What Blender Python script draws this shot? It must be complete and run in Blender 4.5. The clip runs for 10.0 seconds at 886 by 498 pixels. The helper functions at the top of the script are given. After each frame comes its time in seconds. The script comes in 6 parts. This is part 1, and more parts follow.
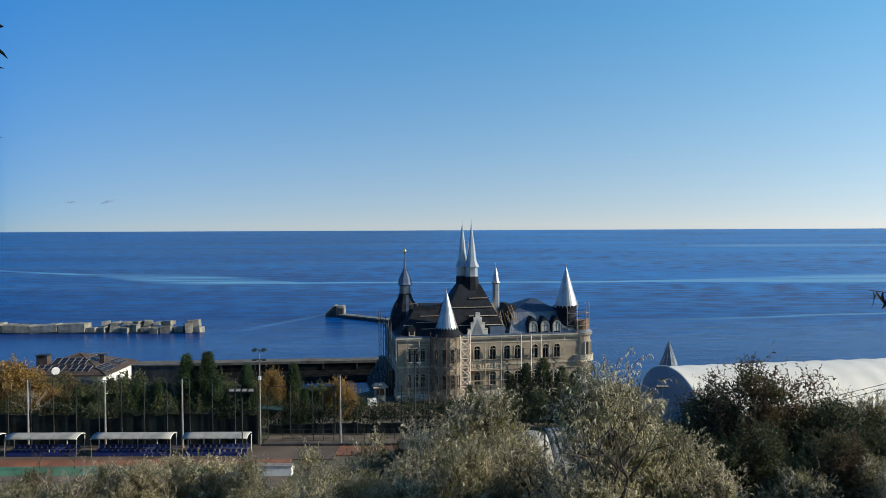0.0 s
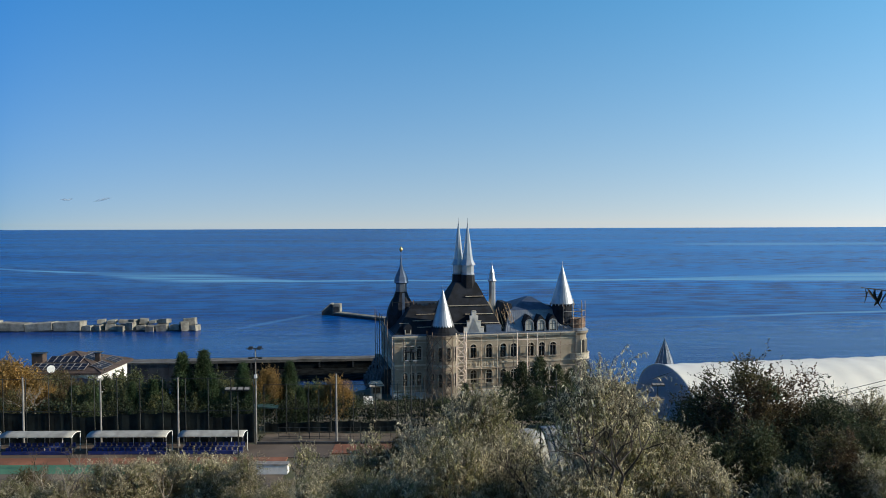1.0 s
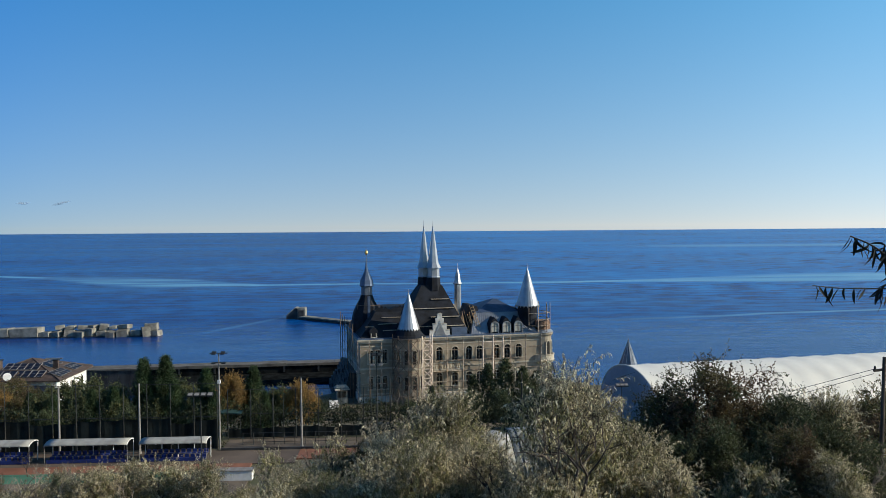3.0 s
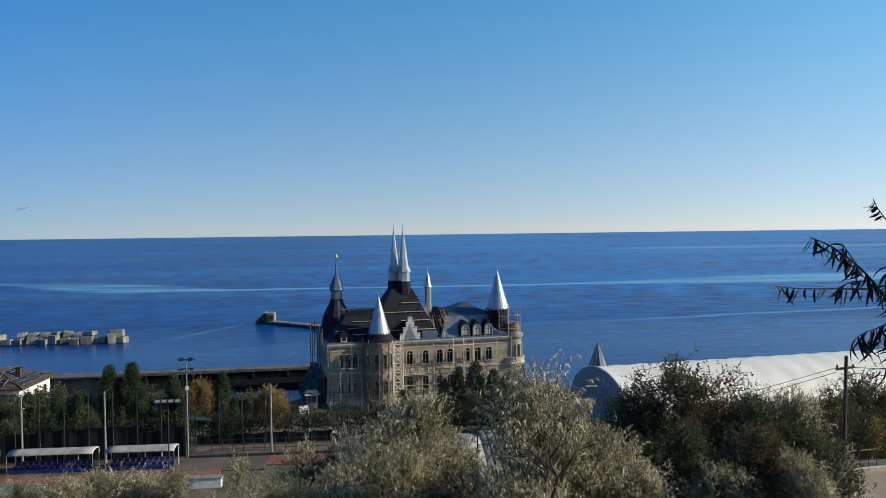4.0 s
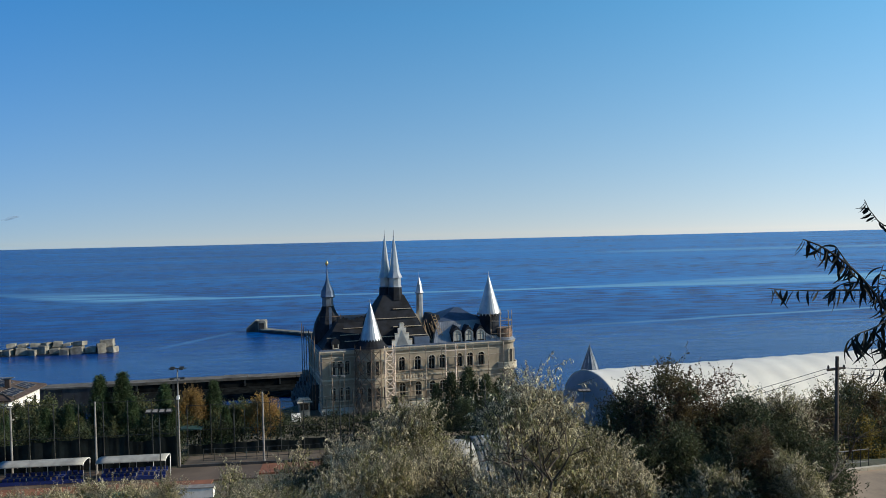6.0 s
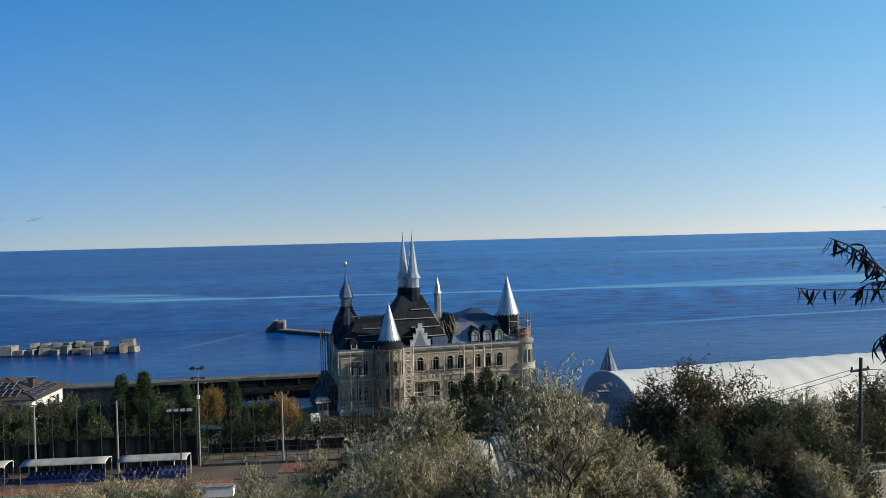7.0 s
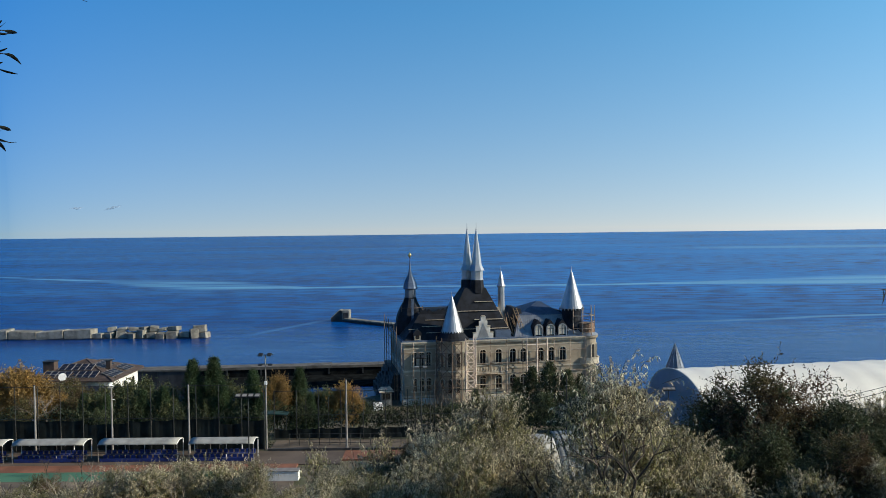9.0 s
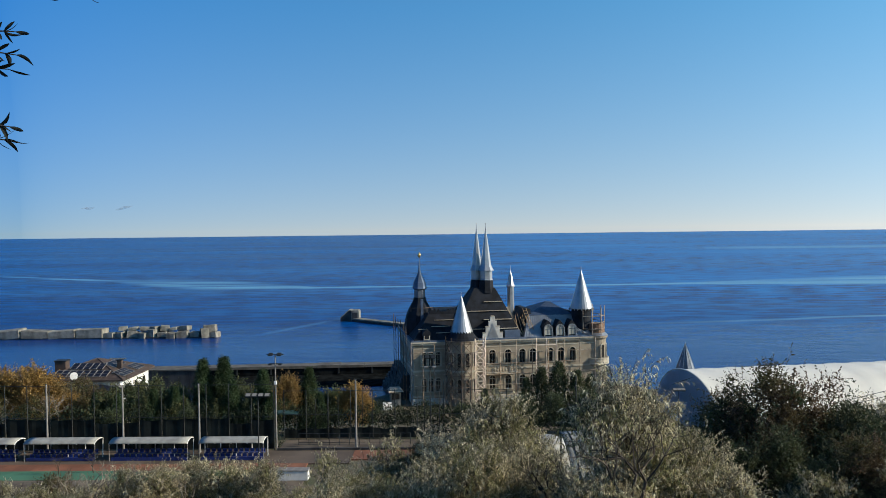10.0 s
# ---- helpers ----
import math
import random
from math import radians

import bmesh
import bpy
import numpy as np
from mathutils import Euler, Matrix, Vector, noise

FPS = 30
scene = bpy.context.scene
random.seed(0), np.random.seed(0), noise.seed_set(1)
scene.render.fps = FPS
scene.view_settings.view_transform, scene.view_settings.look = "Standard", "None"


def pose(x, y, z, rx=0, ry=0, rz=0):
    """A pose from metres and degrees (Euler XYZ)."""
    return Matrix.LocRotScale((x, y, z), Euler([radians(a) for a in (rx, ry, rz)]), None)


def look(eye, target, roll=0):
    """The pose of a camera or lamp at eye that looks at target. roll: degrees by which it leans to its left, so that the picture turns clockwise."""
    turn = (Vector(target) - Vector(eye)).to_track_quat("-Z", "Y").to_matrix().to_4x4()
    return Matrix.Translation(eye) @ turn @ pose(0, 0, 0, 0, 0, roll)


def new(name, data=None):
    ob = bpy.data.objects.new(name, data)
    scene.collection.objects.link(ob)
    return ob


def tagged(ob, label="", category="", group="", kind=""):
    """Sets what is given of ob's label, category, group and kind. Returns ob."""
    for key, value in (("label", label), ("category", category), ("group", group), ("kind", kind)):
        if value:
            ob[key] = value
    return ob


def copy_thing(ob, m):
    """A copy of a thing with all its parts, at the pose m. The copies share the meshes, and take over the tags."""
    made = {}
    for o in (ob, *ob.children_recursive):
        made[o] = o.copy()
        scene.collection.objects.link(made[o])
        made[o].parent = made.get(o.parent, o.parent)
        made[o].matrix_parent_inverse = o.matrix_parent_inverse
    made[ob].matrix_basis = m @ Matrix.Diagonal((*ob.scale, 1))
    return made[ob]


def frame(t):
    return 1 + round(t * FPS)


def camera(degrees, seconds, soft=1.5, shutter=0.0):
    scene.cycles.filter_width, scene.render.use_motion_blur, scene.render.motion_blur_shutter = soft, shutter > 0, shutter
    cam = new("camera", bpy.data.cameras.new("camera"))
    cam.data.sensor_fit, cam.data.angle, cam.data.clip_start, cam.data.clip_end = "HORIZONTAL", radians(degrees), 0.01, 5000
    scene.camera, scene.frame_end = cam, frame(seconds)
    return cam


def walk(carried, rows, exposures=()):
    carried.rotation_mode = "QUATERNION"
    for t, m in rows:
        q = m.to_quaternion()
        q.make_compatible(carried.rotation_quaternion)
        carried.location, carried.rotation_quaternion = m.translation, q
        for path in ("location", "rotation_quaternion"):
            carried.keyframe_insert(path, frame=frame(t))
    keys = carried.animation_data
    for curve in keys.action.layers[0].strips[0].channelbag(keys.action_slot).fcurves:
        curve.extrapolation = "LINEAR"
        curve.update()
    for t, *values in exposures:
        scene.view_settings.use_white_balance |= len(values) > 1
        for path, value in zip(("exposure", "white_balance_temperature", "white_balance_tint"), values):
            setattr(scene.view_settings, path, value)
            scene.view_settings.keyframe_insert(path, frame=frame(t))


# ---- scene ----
cam = camera(59.06, 10.0, soft=0.5)
# seconds, x, y, z, yaw, pitch, lean
ROWS = [
    (0, -0.016, -0.005, 34.014, 0.00, -1.79, 0.25),
    (0.5, -0.003, -0.014, 34.003, -0.08, -1.87, 0.20),
    (1, -0.003, -0.009, 34.009, -0.27, -1.92, 0.21),
    (1.5, -0.005, -0.011, 34.001, -0.55, -1.92, 0.25),
    (2, 0.005, -0.001, 34.017, -0.93, -1.92, 0.26),
    (2.5, 0.022, 0.007, 33.996, -1.72, -1.84, 0.27),
    (4, 0.044, 0.003, 33.996, -4.99, -1.49, 0.68),
    (4.5, 0.046, -0.004, 33.994, -5.70, -1.38, 0.81),
    (5, 0.057, 0.014, 33.998, -5.97, -1.29, 1.12),
    (6.5, 0.025, 0.029, 33.995, -5.20, -1.04, 1.41),
    (7, 0.011, 0.023, 33.992, -4.34, -1.03, 1.38),
    (7.5, -0.005, 0.020, 33.989, -3.21, -1.14, 1.32),
    (8, -0.021, 0.003, 33.986, -1.80, -1.33, 1.19),
    (8.5, -0.029, 0.003, 33.995, -0.48, -1.40, 0.97),
    (9, -0.039, -0.021, 34.004, 0.35, -1.51, 0.66),
    (9.5, -0.038, -0.031, 34.008, 0.84, -1.51, 0.62),
    (10, -0.043, -0.013, 34.006, 1.04, -1.50, 0.65),
]
walk(cam, [(t, pose(x, y, z, 90 + pitch, 0, yaw) @ pose(0, 0, 0, 0, 0, -lean)) for t, x, y, z, yaw, pitch, lean in ROWS],
     exposures=[(0, 0.0), (2.5, -0.01), (4, -0.06), (7, -0.06), (8.5, -0.01), (10, 0.0)])

# ---- light ----
SUN_AZ, SUN_EL = 97.0, 26.0
world = bpy.data.worlds.new("sky")
scene.world = world
world.use_nodes = True
wn = world.node_tree.nodes
sky = wn.new("ShaderNodeTexSky")
sky.sky_type, sky.sun_disc = "NISHITA", False
sky.sun_elevation, sky.sun_rotation = radians(SUN_EL), radians(SUN_AZ)
sky.air_density, sky.dust_density, sky.ozone_density = 1.0, 0.6, 1.6
wn["Background"].inputs["Strength"].default_value = 0.11
wl = world.node_tree.links.new


def sky_range(value, lo, hi):
    k = wn.new("ShaderNodeMapRange")
    k.inputs["From Min"].default_value, k.inputs["From Max"].default_value = lo, hi
    wl(value, k.inputs["Value"])
    return k.outputs["Result"]


def sky_mix(factor, a, b, kind="MIX"):
    k = wn.new("ShaderNodeMix")
    k.data_type, k.blend_type = "RGBA", kind
    for slot, v in (("Factor", factor), ("A", a), ("B", b)):
        if isinstance(v, tuple):
            k.inputs[slot].default_value = (*v, 1)
        elif isinstance(v, float):
            k.inputs[slot].default_value = v
        else:
            wl(v, k.inputs[slot])
    return k.outputs["Result"]


# the clear autumn air: a deeper blue away from the sun, a whiter haze towards it and low down
coord, axes = wn.new("ShaderNodeTexCoord"), wn.new("ShaderNodeSeparateXYZ")
wl(coord.outputs["Generated"], axes.inputs["Vector"])
lift = wn.new("ShaderNodeCombineXYZ")
for axis in "XY":
    wl(axes.outputs[axis], lift.inputs[axis])
raised = wn.new("ShaderNodeMath")
raised.operation = "MULTIPLY_ADD"
raised.inputs[1].default_value, raised.inputs[2].default_value = 0.85, 0.12
upper = wn.new("ShaderNodeMath")
upper.operation = "MAXIMUM"
upper.inputs[1].default_value = 0.0
wl(axes.outputs["Z"], upper.inputs[0])
wl(upper.outputs["Value"], raised.inputs[0])
wl(raised.outputs["Value"], lift.inputs["Z"])
unit_way = wn.new("ShaderNodeVectorMath")
unit_way.operation = "NORMALIZE"
wl(lift.outputs["Vector"], unit_way.inputs[0])
wl(unit_way.outputs["Vector"], sky.inputs["Vector"])
bent = wn.new("ShaderNodeMath")
bent.operation = "POWER"
bent.inputs[1].default_value = 0.50
wl(sky_range(axes.outputs["X"], -0.49, 0.49), bent.inputs[0])
rise = wn.new("ShaderNodeMath")
rise.operation = "POWER"
rise.inputs[1].default_value = 0.62
wl(sky_range(axes.outputs["Z"], 0.0, 0.27), rise.inputs[0])
toward, height = bent.outputs["Value"], rise.outputs["Value"]
tint = sky_mix(height, sky_mix(toward, (0.71, 0.78, 0.86), (1.92, 1.48, 1.27)), sky_mix(toward, (0.17, 0.80, 1.46), (0.74, 1.44, 1.64)))
tint = sky_mix(sky_range(axes.outputs["Z"], 0.27, 0.9), tint, sky_mix(1.0, tint, (0.34, 0.42, 0.50), "MULTIPLY"))
wl(sky_mix(1.0, sky.outputs["Color"], tint, "MULTIPLY"), wn["Background"].inputs["Color"])
sun = new("sun", bpy.data.lights.new("sun", "SUN"))
sun.data.energy, sun.data.angle, sun.data.color = 5.0, radians(0.5), (1.0, 0.90, 0.74)
az, el = radians(SUN_AZ), radians(SUN_EL)
sun.matrix_world = look((60 * math.sin(az) * math.cos(el), 60 * math.cos(az) * math.cos(el), 60 * math.sin(el) + 30), (0, 0, 30))


# ---- materials ----
def mat(name, color, rough=0.7, metal=0.0, var=0.25, scale=2.0, fine=30.0, bump=0.2, dist=0.02, island=0.0, obrand=0.0,
        trans=0.0, stretch=(1, 1, 1), second=None, spec=0.5):
    """Base colour varied at two scales, with fine relief. second: a colour for the stains of the larger scale."""
    m = bpy.data.materials.new(name)
    m.use_nodes = True
    nt = m.node_tree
    n, link = nt.nodes, nt.links.new
    bsdf = n["Principled BSDF"]
    bsdf.inputs["Roughness"].default_value = rough
    bsdf.inputs["Metallic"].default_value = metal
    bsdf.inputs["Specular IOR Level"].default_value = spec
    co = n.new("ShaderNodeTexCoord")
    mp = n.new("ShaderNodeMapping")
    mp.inputs["Scale"].default_value = stretch
    link(co.outputs["Object"], mp.inputs["Vector"])
    big, small = n.new("ShaderNodeTexNoise"), n.new("ShaderNodeTexNoise")
    big.inputs["Scale"].default_value, small.inputs["Scale"].default_value = scale, fine
    big.inputs["Detail"].default_value, small.inputs["Detail"].default_value = 5, 3
    for t in (big, small):
        link(mp.outputs["Vector"], t.inputs["Vector"])
    c0 = Vector(color)
    dark = second if second else tuple(c0 * (1 - var))
    ramp = n.new("ShaderNodeMix")
    ramp.data_type = "RGBA"
    sm = n.new("ShaderNodeMapRange")
    sm.inputs["From Min"].default_value, sm.inputs["From Max"].default_value = 0.38, 0.62
    link(big.outputs["Fac"], sm.inputs["Value"])
    link(sm.outputs["Result"], ramp.inputs["Factor"])
    ramp.inputs["A"].default_value = (*dark, 1)
    ramp.inputs["B"].default_value = (*[min(1, c * (1 + var * 0.4)) for c in color], 1)
    hsv = n.new("ShaderNodeHueSaturation")
    link(ramp.outputs["Result"], hsv.inputs["Color"])
    val = n.new("ShaderNodeMapRange")
    val.inputs["To Min"].default_value, val.inputs["To Max"].default_value = 1 - var * 0.5, 1 + var * 0.5
    link(small.outputs["Fac"], val.inputs["Value"])
    last = val.outputs["Result"]
    for amount, node, out in ((island, "ShaderNodeNewGeometry", "Random Per Island"), (obrand, "ShaderNodeObjectInfo", "Random")):
        if amount:
            g = n.new(node)
            mr = n.new("ShaderNodeMapRange")
            mr.inputs["To Min"].default_value, mr.inputs["To Max"].default_value = 1 - amount, 1 + amount
            link(g.outputs[out], mr.inputs["Value"])
            mul = n.new("ShaderNodeMath")
            mul.operation = "MULTIPLY"
            link(last, mul.inputs[0])
            link(mr.outputs["Result"], mul.inputs[1])
            last = mul.outputs["Value"]
    link(last, hsv.inputs["Value"])
    link(hsv.outputs["Color"], bsdf.inputs["Base Color"])
    if bump:
        b = n.new("ShaderNodeBump")
        b.inputs["Strength"].default_value, b.inputs["Distance"].default_value = bump, dist
        link(small.outputs["Fac"], b.inputs["Height"])
        link(b.outputs["Normal"], bsdf.inputs["Normal"])
    if trans:
        tr, mix = n.new("ShaderNodeBsdfTranslucent"), n.new("ShaderNodeMixShader")
        link(hsv.outputs["Color"], tr.inputs["Color"])
        mix.inputs["Fac"].default_value = trans
        link(bsdf.outputs["BSDF"], mix.inputs[1])
        link(tr.outputs["BSDF"], mix.inputs[2])
        link(mix.outputs["Shader"], n["Material Output"].inputs["Surface"])
    return m


def sea_material():
    m = bpy.data.materials.new("sea")
    m.use_nodes = True
    nt = m.node_tree
    n, link = nt.nodes, nt.links.new
    b = n["Principled BSDF"]
    co = n.new("ShaderNodeTexCoord")

    def tex(scale, stretch, detail=3.0, rot=0.0, warp=0.0):
        mp, t = n.new("ShaderNodeMapping"), n.new("ShaderNodeTexNoise")
        mp.inputs["Scale"].default_value = stretch
        mp.inputs["Rotation"].default_value = (0, 0, radians(rot))
        t.inputs["Scale"].default_value, t.inputs["Detail"].default_value, t.inputs["Distortion"].default_value = scale, detail, warp
        link(co.outputs["Object"], mp.inputs["Vector"])
        link(mp.outputs["Vector"], t.inputs["Vector"])
        return t.outputs["Fac"]

    def rng(v, a, c, lo, hi):
        r = n.new("ShaderNodeMapRange")
        r.interpolation_type = "SMOOTHSTEP"
        for k, x in (("From Min", a), ("From Max", c), ("To Min", lo), ("To Max", hi)):
            r.inputs[k].default_value = x
        link(v, r.inputs["Value"])
        return r.outputs["Result"]

    def op(kind, a, c):
        k = n.new("ShaderNodeMath")
        k.operation = kind
        for i, v in enumerate((a, c)):
            if isinstance(v, (int, float)):
                k.inputs[i].default_value = v
            else:
                link(v, k.inputs[i])
        return k.outputs["Value"]

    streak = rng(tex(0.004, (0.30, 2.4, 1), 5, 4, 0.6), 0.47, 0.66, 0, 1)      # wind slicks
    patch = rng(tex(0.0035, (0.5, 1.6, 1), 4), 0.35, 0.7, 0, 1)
    # light and dark sides of the ripples, mixed into the base colour
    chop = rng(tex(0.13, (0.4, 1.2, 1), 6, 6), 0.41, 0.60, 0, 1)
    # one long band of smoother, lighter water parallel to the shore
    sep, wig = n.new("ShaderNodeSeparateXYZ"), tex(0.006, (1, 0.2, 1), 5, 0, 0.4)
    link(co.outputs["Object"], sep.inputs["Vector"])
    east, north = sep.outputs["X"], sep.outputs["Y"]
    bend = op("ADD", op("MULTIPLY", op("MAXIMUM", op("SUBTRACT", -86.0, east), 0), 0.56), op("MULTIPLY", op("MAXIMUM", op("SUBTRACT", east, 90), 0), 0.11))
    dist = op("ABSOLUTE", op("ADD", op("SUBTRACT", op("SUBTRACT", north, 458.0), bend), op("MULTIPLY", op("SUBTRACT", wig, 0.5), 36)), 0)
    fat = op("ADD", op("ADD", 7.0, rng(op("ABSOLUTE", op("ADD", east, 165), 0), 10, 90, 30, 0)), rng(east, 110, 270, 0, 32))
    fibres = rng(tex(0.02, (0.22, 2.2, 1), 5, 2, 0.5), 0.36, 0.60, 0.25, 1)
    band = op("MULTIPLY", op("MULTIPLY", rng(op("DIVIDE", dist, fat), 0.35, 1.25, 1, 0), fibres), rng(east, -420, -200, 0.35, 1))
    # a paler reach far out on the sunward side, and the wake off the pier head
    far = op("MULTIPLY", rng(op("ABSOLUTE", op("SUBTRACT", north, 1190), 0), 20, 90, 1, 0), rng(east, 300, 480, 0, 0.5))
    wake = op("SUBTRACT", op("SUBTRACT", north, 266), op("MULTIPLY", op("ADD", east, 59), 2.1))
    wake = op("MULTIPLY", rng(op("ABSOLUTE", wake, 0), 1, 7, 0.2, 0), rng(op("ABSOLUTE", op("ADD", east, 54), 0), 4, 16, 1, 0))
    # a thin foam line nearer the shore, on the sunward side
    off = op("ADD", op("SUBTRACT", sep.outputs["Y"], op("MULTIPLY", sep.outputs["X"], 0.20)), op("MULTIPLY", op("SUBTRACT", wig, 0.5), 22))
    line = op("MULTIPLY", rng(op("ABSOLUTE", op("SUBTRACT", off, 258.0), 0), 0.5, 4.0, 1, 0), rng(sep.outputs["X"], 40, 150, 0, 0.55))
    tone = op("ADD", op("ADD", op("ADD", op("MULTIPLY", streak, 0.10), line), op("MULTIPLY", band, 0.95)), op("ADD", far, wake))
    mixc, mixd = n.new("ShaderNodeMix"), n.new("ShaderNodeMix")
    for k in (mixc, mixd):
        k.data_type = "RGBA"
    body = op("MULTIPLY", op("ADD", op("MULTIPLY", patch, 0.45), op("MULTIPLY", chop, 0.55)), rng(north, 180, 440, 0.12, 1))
    link(op("MULTIPLY", body, rng(east, -220, 320, 0.65, 1.9)), mixd.inputs["Factor"])      # darker by the harbour; brighter eastward, sky reflection put into the colour
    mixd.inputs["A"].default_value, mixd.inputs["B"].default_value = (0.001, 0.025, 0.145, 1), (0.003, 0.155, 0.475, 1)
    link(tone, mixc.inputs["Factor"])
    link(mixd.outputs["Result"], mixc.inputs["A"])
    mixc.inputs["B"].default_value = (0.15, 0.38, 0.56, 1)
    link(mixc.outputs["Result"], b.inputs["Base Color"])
    b.inputs["Roughness"].default_value = 0.26
    b.inputs["IOR"].default_value = 1.333
    link(rng(north, 215, 290, 0.3, 0.02), b.inputs["Specular IOR Level"])      # sheltered water mirrors more
    wave = op("ADD", op("MULTIPLY", tex(0.22, (0.45, 1, 1), 4, 10), 0.9), op("MULTIPLY", tex(1.1, (0.6, 1, 1), 3, -12), 0.35))
    bp = n.new("ShaderNodeBump")
    bp.inputs["Strength"].default_value, bp.inputs["Distance"].default_value = 0.9, 0.6
    link(op("MULTIPLY", wave, rng(north, 200, 300, 0.3, 1)), bp.inputs["Height"])
    link(bp.outputs["Normal"], b.inputs["Normal"])
    return m


